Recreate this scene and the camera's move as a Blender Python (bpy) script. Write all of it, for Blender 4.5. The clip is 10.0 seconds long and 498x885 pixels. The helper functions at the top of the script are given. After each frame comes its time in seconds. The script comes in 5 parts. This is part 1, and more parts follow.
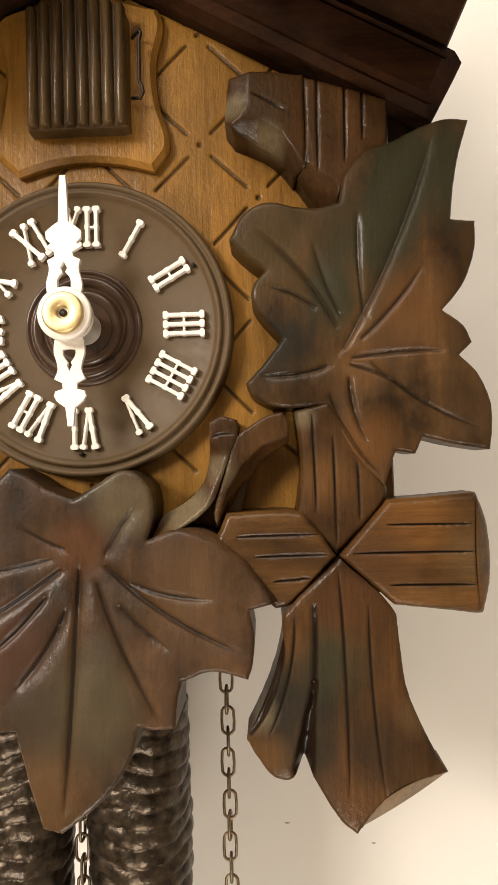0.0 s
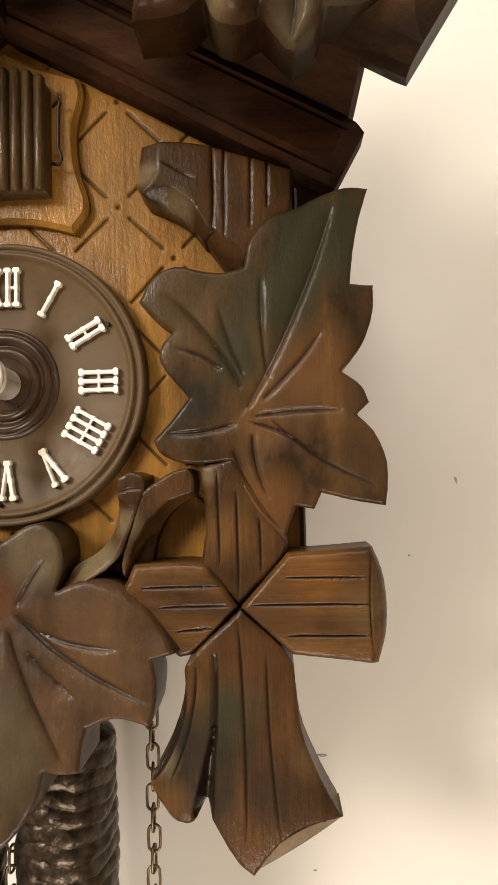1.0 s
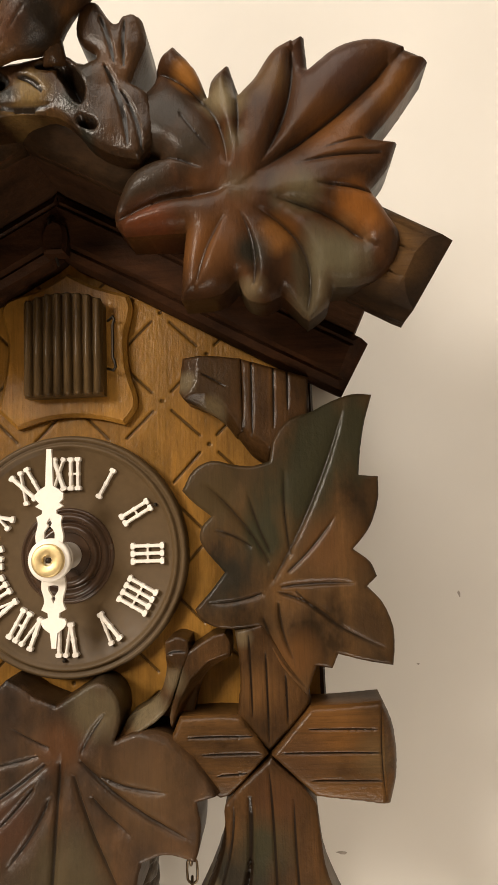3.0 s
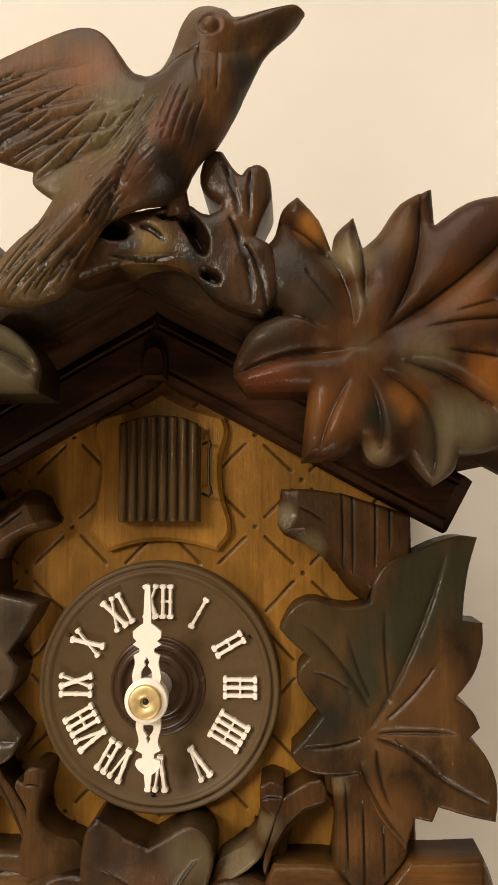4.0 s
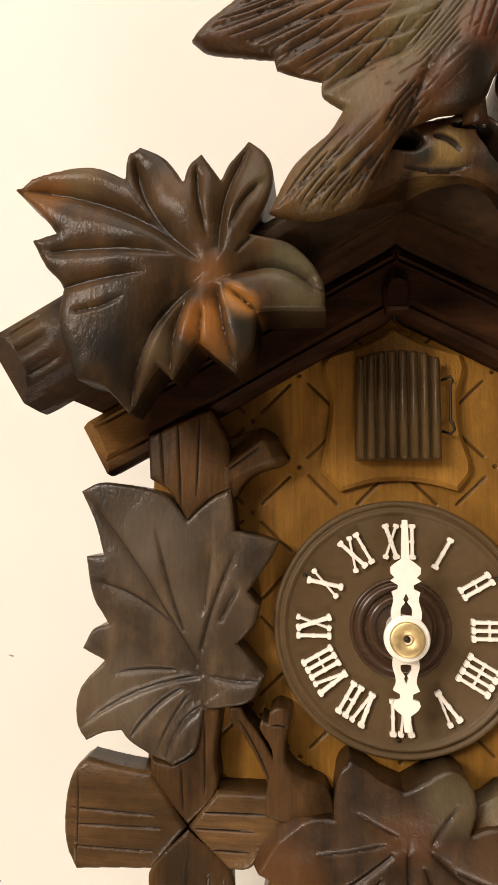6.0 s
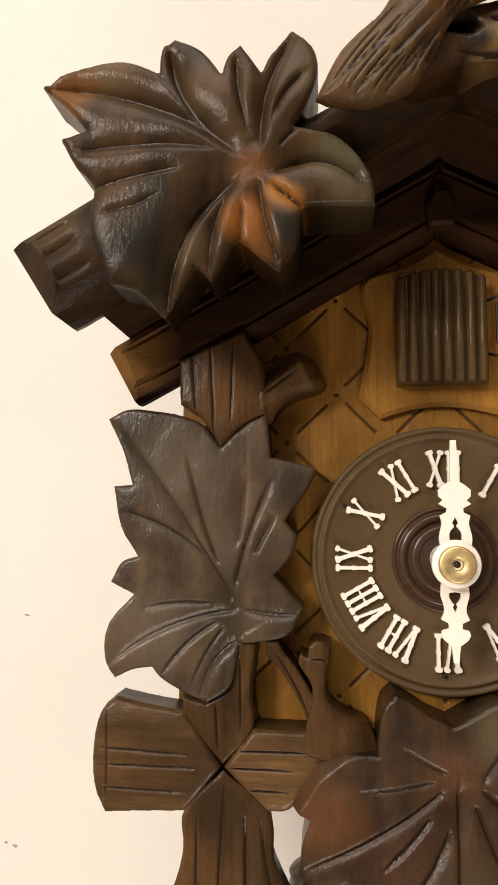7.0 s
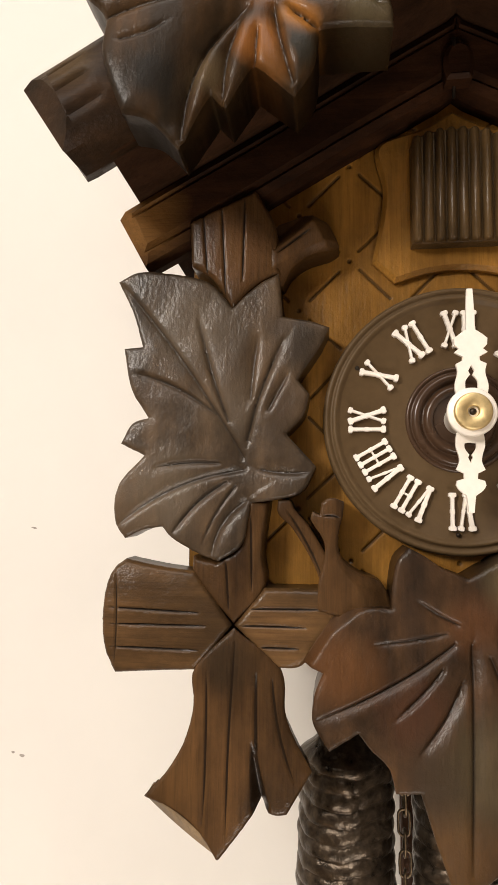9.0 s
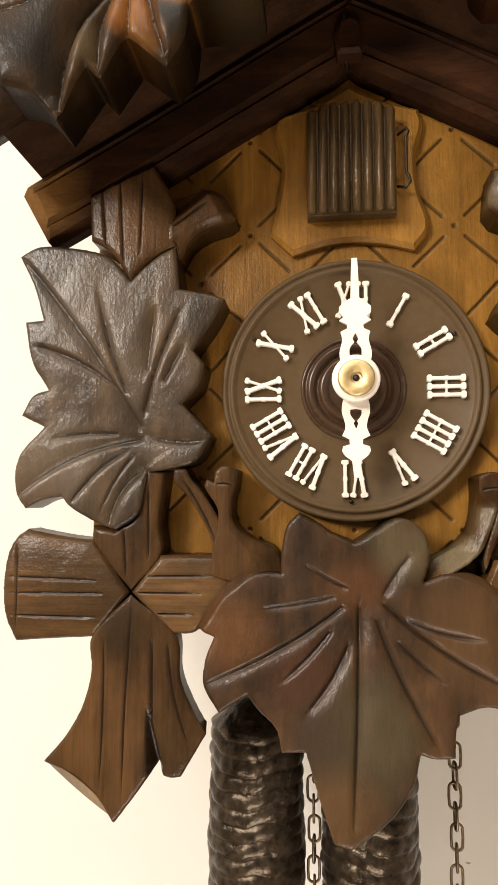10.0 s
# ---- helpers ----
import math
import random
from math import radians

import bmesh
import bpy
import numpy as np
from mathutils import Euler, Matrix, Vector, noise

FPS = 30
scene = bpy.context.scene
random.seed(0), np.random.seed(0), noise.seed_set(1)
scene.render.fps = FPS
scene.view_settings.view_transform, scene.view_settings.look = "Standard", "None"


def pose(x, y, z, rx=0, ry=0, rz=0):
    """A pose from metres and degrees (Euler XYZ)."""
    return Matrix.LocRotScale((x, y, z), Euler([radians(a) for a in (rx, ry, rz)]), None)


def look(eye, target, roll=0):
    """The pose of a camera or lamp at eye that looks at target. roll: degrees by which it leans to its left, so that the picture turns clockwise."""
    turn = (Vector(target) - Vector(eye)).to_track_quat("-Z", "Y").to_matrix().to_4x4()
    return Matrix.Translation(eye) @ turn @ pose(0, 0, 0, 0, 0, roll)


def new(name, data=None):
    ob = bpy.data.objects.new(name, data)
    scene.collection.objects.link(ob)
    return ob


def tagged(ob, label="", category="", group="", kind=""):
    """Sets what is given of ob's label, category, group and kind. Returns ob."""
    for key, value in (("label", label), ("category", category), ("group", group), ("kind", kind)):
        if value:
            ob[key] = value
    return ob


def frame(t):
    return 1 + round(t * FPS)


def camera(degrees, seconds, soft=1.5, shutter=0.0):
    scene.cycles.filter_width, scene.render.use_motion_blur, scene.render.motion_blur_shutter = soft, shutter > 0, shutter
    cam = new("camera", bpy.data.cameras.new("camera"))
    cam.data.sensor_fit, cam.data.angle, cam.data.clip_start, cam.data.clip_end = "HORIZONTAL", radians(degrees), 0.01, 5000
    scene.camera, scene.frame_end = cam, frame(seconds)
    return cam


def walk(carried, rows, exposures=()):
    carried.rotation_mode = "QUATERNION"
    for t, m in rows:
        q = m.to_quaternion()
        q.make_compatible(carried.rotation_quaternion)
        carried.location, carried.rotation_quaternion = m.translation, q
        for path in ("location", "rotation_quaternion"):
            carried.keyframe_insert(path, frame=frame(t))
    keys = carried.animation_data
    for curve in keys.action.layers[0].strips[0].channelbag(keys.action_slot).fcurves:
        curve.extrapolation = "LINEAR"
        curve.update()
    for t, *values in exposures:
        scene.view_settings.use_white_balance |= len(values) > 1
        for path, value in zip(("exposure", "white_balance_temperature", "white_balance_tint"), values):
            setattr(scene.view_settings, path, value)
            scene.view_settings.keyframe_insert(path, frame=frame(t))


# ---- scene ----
# Clock coordinates: millimetres from the middle of the dial, x right, y towards the wall, z up.
BASE = 1.6          # height of the dial's middle above the floor
MM = 0.001

cam = camera(43.27, 10.0)
PATH = [
    (0.0, 43.90, -149.45, -34.47, 1.75, 2.11, -1.61),
    (0.5, 58.75, -147.81, -33.66, 2.38, 2.00, -1.69),
    (1.0, 67.95, -155.35, -23.12, 2.24, 2.47, -1.37),
    (1.5, 66.68, -160.58, -12.78, 2.84, 3.19, -1.01),
    (2.0, 68.77, -167.85, -2.17, 2.71, 4.02, -1.07),
    (2.2, 67.96, -171.15, -1.88, 2.77, 5.10, -1.07),
    (3.3, 64.49, -192.28, 31.00, 3.27, 5.73, -2.25),
    (3.5, 55.51, -194.34, 44.37, 3.59, 6.03, -1.31),
    (4.0, 41.40, -188.71, 52.85, 4.25, 5.74, -0.25),
    (4.5, 28.10, -188.85, 57.98, 5.54, 6.22, 0.52),
    (5.0, 15.40, -192.80, 51.55, 4.53, 6.45, 0.37),
    (5.5, -4.37, -189.45, 44.69, 5.99, 5.73, 0.67),
    (6.0, -21.86, -186.79, 34.46, 6.66, 5.78, 0.33),
    (6.2, -23.01, -187.27, 28.72, 6.15, 5.73, -0.28),
    (7.3, -34.32, -170.74, 8.94, 7.05, 5.77, 0.34),
    (7.5, -33.28, -168.14, 5.00, 7.23, 5.64, 0.16),
    (8.0, -35.06, -170.51, 1.47, 7.04, 5.32, 0.61),
    (8.5, -30.13, -172.96, -8.64, 7.03, 5.17, 0.42),
    (9.0, -35.26, -171.58, -21.90, 7.11, 5.22, 0.55),
    (9.5, -24.12, -170.05, -31.32, 7.02, 5.64, 0.03),
    (10.0, -8.62, -170.42, -29.74, 6.65, 5.08, 0.01),
]


def eye_pose(x, y, z, yaw, pitch, roll):
    eye = Vector((x * MM, y * MM, BASE + z * MM))
    a, b = radians(yaw), radians(pitch)
    ahead = Vector((-math.sin(a) * math.cos(b), math.cos(a) * math.cos(b), math.sin(b)))
    return look(eye, eye + ahead, roll)


EXPOSURES = [(0.0, 0.64, 6400, 10), (0.5, 0.82, 6350, 10), (1.0, 0.66, 6450, 10), (1.5, 0.60, 6400, 10), (2.0, 0.57, 6350, 10), (3.5, 0.23, 6800, 10), (4.2, 0.18, 6950, 11), (5.0, 0.24, 6900, 12), (5.5, 0.31, 6700, 12), (6.0, 0.36, 6550, 12), (7.5, 0.28, 6300, 12), (8.0, 0.27, 6250, 12), (9.0, 0.32, 6250, 12), (9.5, 0.34, 6400, 11), (10.0, 0.62, 6400, 11)]
walk(cam, [(t, eye_pose(*row)) for t, *row in PATH], EXPOSURES)

# ---- light: a warm lamp high to one side, an unseen ceiling fill, and an unseen low fill ----
world = bpy.data.worlds.new("world")
scene.world = world
world.use_nodes = True
world.node_tree.nodes["Background"].inputs[0].default_value = (1.0, 0.82, 0.62, 1)
world.node_tree.nodes["Background"].inputs[1].default_value = 0.02


def lamp(name, kind, at, aim, watts, size, colour):
    data = bpy.data.lights.new(name, kind)
    data.energy, data.color = watts, colour
    if kind == "AREA":
        data.shape, data.size = "DISK", size
    else:
        data.shadow_soft_size = size
    ob = new(name, data)
    ob.matrix_world = look(at, aim)
    return ob


lamp("room_lamp_light", "AREA", (-1.20, -1.55, 2.34), (0, 0, 1.55), 34.0, 0.62, (1.0, 0.90, 0.77))
# Soft fill added overhead; no ceiling fixture is seen.
lamp("ceiling_fill_light", "AREA", (-0.15, -0.68, 2.46), (-0.15, -0.68, 0), 7.5, 0.90, (1.0, 0.915, 0.81))
# Unseen low source, assumed and added to brighten the wall below.
lamp("low_fill_light", "AREA", (0.04, -0.40, 0.98), (0.02, 0, 1.5), 1.9, 0.24, (1.0, 0.90, 0.77))


# ---- materials ----
def node(nt, kind, **sets):
    n = nt.nodes.new(kind)
    for key, value in sets.items():
        if key in ("operation", "blend_type", "data_type", "wave_type", "bands_direction", "noise_dimensions", "feature"):
            if key == "operation":
                n.operation = value
            elif key == "blend_type":
                n.blend_type = value
            elif key == "data_type":
                n.data_type = value
            elif key == "feature":
                n.feature = value
        else:
            n.inputs[key.replace("_", " ")].default_value = value
    return n


def ramp(nt, stops):
    n = nt.nodes.new("ShaderNodeValToRGB")
    while len(n.color_ramp.elements) < len(stops):
        n.color_ramp.elements.new(0.5)
    for e, (at, c) in zip(n.color_ramp.elements, stops):
        e.position, e.color = at, (*c, 1) if len(c) == 3 else c
    return n


def mix(nt, kind, fac, a, b):
    n = nt.nodes.new("ShaderNodeMix")
    n.data_type, n.blend_type = "RGBA", kind
    for socket, value in ((n.inputs[0], fac), (n.inputs[6], a), (n.inputs[7], b)):
        if isinstance(value, bpy.types.NodeSocket):
            nt.links.new(value, socket)
        elif isinstance(value, tuple):
            socket.default_value = (*value, 1)
        else:
            socket.default_value = value
    return n.outputs[2]


def base_material(name):
    m = bpy.data.materials.new(name)
    m.use_nodes = True
    nt = m.node_tree
    return m, nt, nt.nodes["Principled BSDF"]


def mapped(nt, scale, turn=(0, 0, 0)):
    c = nt.nodes.new("ShaderNodeTexCoord")
    mp = nt.nodes.new("ShaderNodeMapping")
    mp.inputs["Scale"].default_value = scale
    mp.inputs["Rotation"].default_value = [radians(a) for a in turn]
    nt.links.new(c.outputs["Object"], mp.inputs["Vector"])
    return mp.outputs[0]


def wood(name, dark, light, grain="z", rough=0.44, coat=0.25, spec=0.09, patches=(), bump=0.12, blotch=0.6, fine=1.0, tilt=0.0, figure=0.30, tool_marks=0.30):
    """Stained wood. patches: sprayed stain, some of it painted sheen or shade, (x, z, radius, colour, strength) in
    millimetres.
    """
    m, nt, bs = base_material(name)
    link = nt.links.new
    yellowed = (1.02, 0.98, 0.78)       # the lacquer's own tint
    dark, light = (tuple(k * v for k, v in zip(yellowed, col)) for col in (dark, light))
    patches = [(x, z, r, tuple(k * v for k, v in zip(yellowed, col)), s) for x, z, r, col, s in patches]
    scale = {"z": (900, 900, 45), "x": (45, 900, 900)}[grain]
    g = node(nt, "ShaderNodeTexNoise", Scale=1.0 * fine, Detail=5.0, Roughness=0.65)
    link(mapped(nt, scale, (0, tilt, 0)), g.inputs["Vector"])
    scale2 = {"z": (130, 130, 12), "x": (12, 130, 130)}[grain]
    g2 = node(nt, "ShaderNodeTexNoise", Scale=1.0, Detail=3.0, Roughness=0.55)
    link(mapped(nt, scale2, (0, tilt, 0)), g2.inputs["Vector"])
    b = node(nt, "ShaderNodeTexNoise", Scale=52.0, Detail=5.0, Roughness=0.68)
    link(mapped(nt, {"z": (1, 1, 0.6), "x": (0.6, 1, 1)}[grain], (0, tilt, 0)), b.inputs["Vector"])
    pores = node(nt, "ShaderNodeTexNoise", Scale=1.0, Detail=2.0, Roughness=0.5)
    link(mapped(nt, {"z": (2600, 2600, 110), "x": (110, 2600, 2600)}[grain], (0, tilt, 0)), pores.inputs["Vector"])
    tone = ramp(nt, [(0.30, dark), (0.72, light)])
    link(g2.outputs["Fac"], tone.inputs["Fac"])
    col = tone.outputs["Color"]
    gr = ramp(nt, [(0.32, (0.34, 0.31, 0.30)), (0.60, (1.14, 1.12, 1.08))])
    link(g.outputs["Fac"], gr.inputs["Fac"])
    col = mix(nt, "MULTIPLY", figure, col, gr.outputs["Color"])
    br = ramp(nt, [(0.38, (0.26, 0.26, 0.27)), (0.63, (1.42, 1.36, 1.26))])
    link(b.outputs["Fac"], br.inputs["Fac"])
    col = mix(nt, "MULTIPLY", blotch, col, br.outputs["Color"])
    coord = nt.nodes.new("ShaderNodeTexCoord")
    for x, z, r, c, strength in patches:
        d = nt.nodes.new("ShaderNodeVectorMath")
        d.operation = "MULTIPLY_ADD"
        link(coord.outputs["Object"], d.inputs[0])
        d.inputs[1].default_value = (1000 / r, 0.0, 1000 / r)
        d.inputs[2].default_value = (-x / r, 0.0, -z / r)
        ln = nt.nodes.new("ShaderNodeVectorMath")
        ln.operation = "LENGTH"
        link(d.outputs[0], ln.inputs[0])
        streak = node(nt, "ShaderNodeMath", operation="MULTIPLY_ADD")
        link(g2.outputs["Fac"], streak.inputs[0])
        streak.inputs[1].default_value = 1.1
        link(ln.outputs["Value"], streak.inputs[2])
        add = node(nt, "ShaderNodeMath", operation="MULTIPLY_ADD")
        link(b.outputs["Fac"], add.inputs[0])
        add.inputs[1].default_value = 0.8
        link(streak.outputs[0], add.inputs[2])
        fade = ramp(nt, [(0.62, (strength,) * 3), (1.0, (0, 0, 0))])
        half = node(nt, "ShaderNodeMath", operation="MULTIPLY")
        half.inputs[1].default_value = 0.46
        link(add.outputs[0], half.inputs[0])
        link(half.outputs[0], fade.inputs["Fac"])
        mul = mix(nt, "MULTIPLY", figure, c, gr.outputs["Color"])
        col = mix(nt, "MIX", fade.outputs["Color"], col, mul)
    cuts = nt.nodes.new("ShaderNodeAttribute")      # dark tone painted into the carved cuts, standing in for their shade
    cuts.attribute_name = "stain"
    groove_shade = ramp(nt, [(0.15, (0, 0, 0)), (0.55, (0.95, 0.95, 0.95))])
    link(cuts.outputs["Fac"], groove_shade.inputs["Fac"])
    col = mix(nt, "MIX", groove_shade.outputs["Color"], col, tuple(0.35 * v for v in dark))
    pr = ramp(nt, [(0.30, (0.35, 0.33, 0.32)), (0.46, (1.05, 1.05, 1.05))])
    link(pores.outputs["Fac"], pr.inputs["Fac"])
    col = mix(nt, "MULTIPLY", figure, col, pr.outputs["Color"])
    link(col, bs.inputs["Base Color"])
    rr = ramp(nt, [(0.3, (rough - 0.08,) * 3), (0.7, (rough + 0.14,) * 3)])
    link(b.outputs["Fac"], rr.inputs["Fac"])
    link(rr.outputs["Color"], bs.inputs["Roughness"])
    bs.inputs["Specular IOR Level"].default_value = spec
    pooled = node(nt, "ShaderNodeMath", operation="MULTIPLY_ADD")       # and lacquer lies thicker there
    link(groove_shade.outputs["Color"], pooled.inputs[0])
    pooled.inputs[1].default_value, pooled.inputs[2].default_value = 0.18, coat
    link(pooled.outputs[0], bs.inputs["Coat Weight"])
    bs.inputs["Coat Roughness"].default_value = 0.12
    bp = node(nt, "ShaderNodeBump", Strength=bump, Distance=0.0006)
    link(g.outputs["Fac"], bp.inputs["Height"])
    tool = node(nt, "ShaderNodeTexNoise", Scale=680.0, Detail=4.0, Roughness=0.66)
    link(mapped(nt, {"z": (1, 1, 0.7), "x": (0.7, 1, 1)}[grain], (0, tilt, 0)), tool.inputs["Vector"])
    bp2 = node(nt, "ShaderNodeBump", Strength=tool_marks, Distance=0.0007)
    link(tool.outputs["Fac"], bp2.inputs["Height"])
    link(bp.outputs[0], bp2.inputs["Normal"])
    link(bp2.outputs[0], bs.inputs["Normal"])
    link(bp2.outputs[0], bs.inputs["Coat Normal"])
    return m


def plain(name, colour, rough=0.5, metal=0.0, vary=0.12, scale=300.0, bump=0.0, coat=0.0, spec=0.5):
    m, nt, bs = base_material(name)
    n = node(nt, "ShaderNodeTexNoise", Scale=scale, Detail=4.0, Roughness=0.6)
    nt.links.new(mapped(nt, (1, 1, 1)), n.inputs["Vector"])
    lo = tuple(c * (1 - vary) for c in colour)
    hi = tuple(min(1.0, c * (1 + vary)) for c in colour)
    r = ramp(nt, [(0.35, lo), (0.65, hi)])
    nt.links.new(n.outputs["Fac"], r.inputs["Fac"])
    nt.links.new(r.outputs["Color"], bs.inputs["Base Color"])
    rr = ramp(nt, [(0.3, (max(0.03, rough - 0.06),) * 3), (0.7, (rough + 0.08,) * 3)])
    nt.links.new(n.outputs["Fac"], rr.inputs["Fac"])
    nt.links.new(rr.outputs["Color"], bs.inputs["Roughness"])
    bs.inputs["Metallic"].default_value = metal
    bs.inputs["Specular IOR Level"].default_value = spec
    bs.inputs["Coat Weight"].default_value = coat
    if bump:
        bp = node(nt, "ShaderNodeBump", Strength=bump, Distance=0.0008)
        nt.links.new(n.outputs["Fac"], bp.inputs["Height"])
        nt.links.new(bp.outputs[0], bs.inputs["Normal"])
    return m


DARK, BROWN, RED = (0.030, 0.017, 0.009), (0.122, 0.065, 0.028), (0.15, 0.055, 0.018)
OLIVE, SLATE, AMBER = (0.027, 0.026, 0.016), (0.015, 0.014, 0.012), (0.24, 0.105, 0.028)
PALE_SHEEN = (0.175, 0.145, 0.105)      # silvery sheen of the lacquer, painted as a paler stain

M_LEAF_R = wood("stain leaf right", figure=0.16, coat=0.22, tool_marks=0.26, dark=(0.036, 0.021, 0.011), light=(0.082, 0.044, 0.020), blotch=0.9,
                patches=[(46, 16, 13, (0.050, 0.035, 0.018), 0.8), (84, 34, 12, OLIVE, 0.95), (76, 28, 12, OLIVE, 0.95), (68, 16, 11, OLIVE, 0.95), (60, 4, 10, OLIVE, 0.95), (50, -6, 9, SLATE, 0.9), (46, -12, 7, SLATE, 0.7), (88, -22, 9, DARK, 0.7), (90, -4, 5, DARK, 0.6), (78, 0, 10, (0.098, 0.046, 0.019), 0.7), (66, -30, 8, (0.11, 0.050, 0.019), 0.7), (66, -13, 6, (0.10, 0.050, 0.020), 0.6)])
M_LEAF_L = wood("stain leaf left", (0.040, 0.027, 0.019), (0.086, 0.060, 0.045), spec=0.22, figure=0.14, coat=0.28, tool_marks=0.34, patches=[(-72, 26, 13, (0.100, 0.078, 0.066), 0.7), (-60, 4, 10, (0.085, 0.064, 0.052), 0.6), (-42, 20, 10, (0.017, 0.012, 0.009), 0.7), (-80, -20, 12, (0.110, 0.086, 0.072), 0.6), (-84, 6, 6, (0.040, 0.023, 0.013), 0.5), (-46, 4, 8, (0.034, 0.020, 0.011), 0.7)], blotch=0.8)
# The (2, -86) spot is olive stain with the tip's sheen painted in.
M_LEAF_B = wood("stain leaf bottom", (0.026, 0.014, 0.008), (0.070, 0.036, 0.017), spec=0.22, figure=0.16, tool_marks=0.30, coat=0.18, blotch=0.85,
                patches=[(2, -86, 14, (0.062, 0.048, 0.030), 0.75), (-5, -104, 10, (0.11, 0.058, 0.024), 0.5), (-32, -64, 10, (0.115, 0.048, 0.017), 0.6), (-14, -74, 9, (0.050, 0.020, 0.011), 0.7), (12, -42, 8, (0.085, 0.066, 0.042), 0.75), (0, -52, 7, (0.11, 0.042, 0.015), 0.4), (26, -62, 13, (0.080, 0.043, 0.019), 0.6), (-10, -88, 9, (0.026, 0.016, 0.010), 0.6)])
# The palest spots paint silvery glints on the vine, stub and log edges.
M_LOG_R = wood("stain log right", (0.032, 0.016, 0.007), (0.078, 0.038, 0.015), patches=[(50, -88, 12, SLATE, 0.9), (56, -78, 9, OLIVE, 0.9), (52, -98, 6, SLATE, 0.8), (65, -96, 11, (0.030, 0.017, 0.009), 0.9), (56, -38, 7, (0.115, 0.056, 0.022), 0.6), (46, 50, 8, (0.046, 0.026, 0.013), 0.7), (25, -45, 7, PALE_SHEEN, 0.6), (32, -35, 4, PALE_SHEEN, 0.4), (37.6, 50, 3.2, PALE_SHEEN, 0.6), (46, 41, 4, PALE_SHEEN, 0.4), (52, -24, 3, PALE_SHEEN, 0.4), (40, -90, 4, PALE_SHEEN, 0.4), (42, -99, 5, (0.105, 0.056, 0.024), 0.5), (75, -90, 5, (0.100, 0.058, 0.028), 0.5), (60, -66, 8, (0.060, 0.026, 0.012), 0.7)], blotch=0.7)
M_LOG_L = wood("stain log left", (0.038, 0.020, 0.010), (0.092, 0.049, 0.022), patches=[(-60, 44, 9, (0.125, 0.062, 0.026), 0.6), (-52, -98, 7, DARK, 0.7), (-72, -94, 8, (0.10, 0.052, 0.022), 0.6), (-62, -64, 8, (0.022, 0.015, 0.010), 0.6)], blotch=0.5)
M_LOG_RX = wood("stain branch right", (0.042, 0.021, 0.008), (0.100, 0.050, 0.019), grain="x", blotch=0.7, patches=[(76, -47, 9, (0.17, 0.075, 0.022), 0.5), (88, -56, 6, (0.09, 0.058, 0.030), 0.6), (68, -56, 8, (0.060, 0.028, 0.013), 0.7)])
M_LOG_LX = wood("stain branch left", (0.044, 0.025, 0.013), (0.105, 0.060, 0.030), grain="x", blotch=0.5, patches=[(-64, -54, 8, (0.030, 0.018, 0.010), 0.6)])
M_END = wood("sawn end grain", (0.15, 0.105, 0.065), (0.24, 0.170, 0.110), rough=0.45, coat=0.2, blotch=0.4)
# Pale and grey lobe patches paint silvery sheen over the stain.
M_CROWN_R = wood("stain crown leaf right", (0.022, 0.010, 0.006), (0.066, 0.029, 0.013), rough=0.42, spec=0.08, coat=0.12, bump=0.10, tool_marks=0.24, figure=0.14, blotch=0.55,
                 patches=[(40, 108, 10, (0.022, 0.016, 0.013), 1.0), (34, 94, 8, (0.026, 0.017, 0.012), 0.9), (47, 100, 7, (0.024, 0.018, 0.014), 0.9), (46.5, 120, 4.5, AMBER, 0.9), (55, 112, 6, PALE_SHEEN, 0.8), (57, 101, 4, (0.072, 0.057, 0.039), 0.7), (67, 117, 6, (0.086, 0.047, 0.022), 0.8), (82, 118, 11, (0.045, 0.022, 0.018), 0.95),
                          (82, 103, 9, (0.115, 0.047, 0.016), 0.8), (98, 112, 8, (0.130, 0.055, 0.017), 0.7), (72, 87, 6, (0.079, 0.065, 0.043), 0.8), (87, 82, 7, (0.173, 0.065, 0.016), 0.9), (79, 71, 9, (0.090, 0.079, 0.058), 0.9), (74, 61, 5, (0.072, 0.061, 0.044), 0.7), (67, 77, 5, (0.151, 0.065, 0.020), 0.8), (59.4, 73, 5, SLATE, 0.95), (59, 64, 4, PALE_SHEEN, 0.5),
                          (49, 75, 8, (0.115, 0.047, 0.016), 0.8), (36, 81, 7, (0.094, 0.027, 0.011), 0.8), (57.7, 89.5, 5, (0.060, 0.040, 0.024), 0.8)])
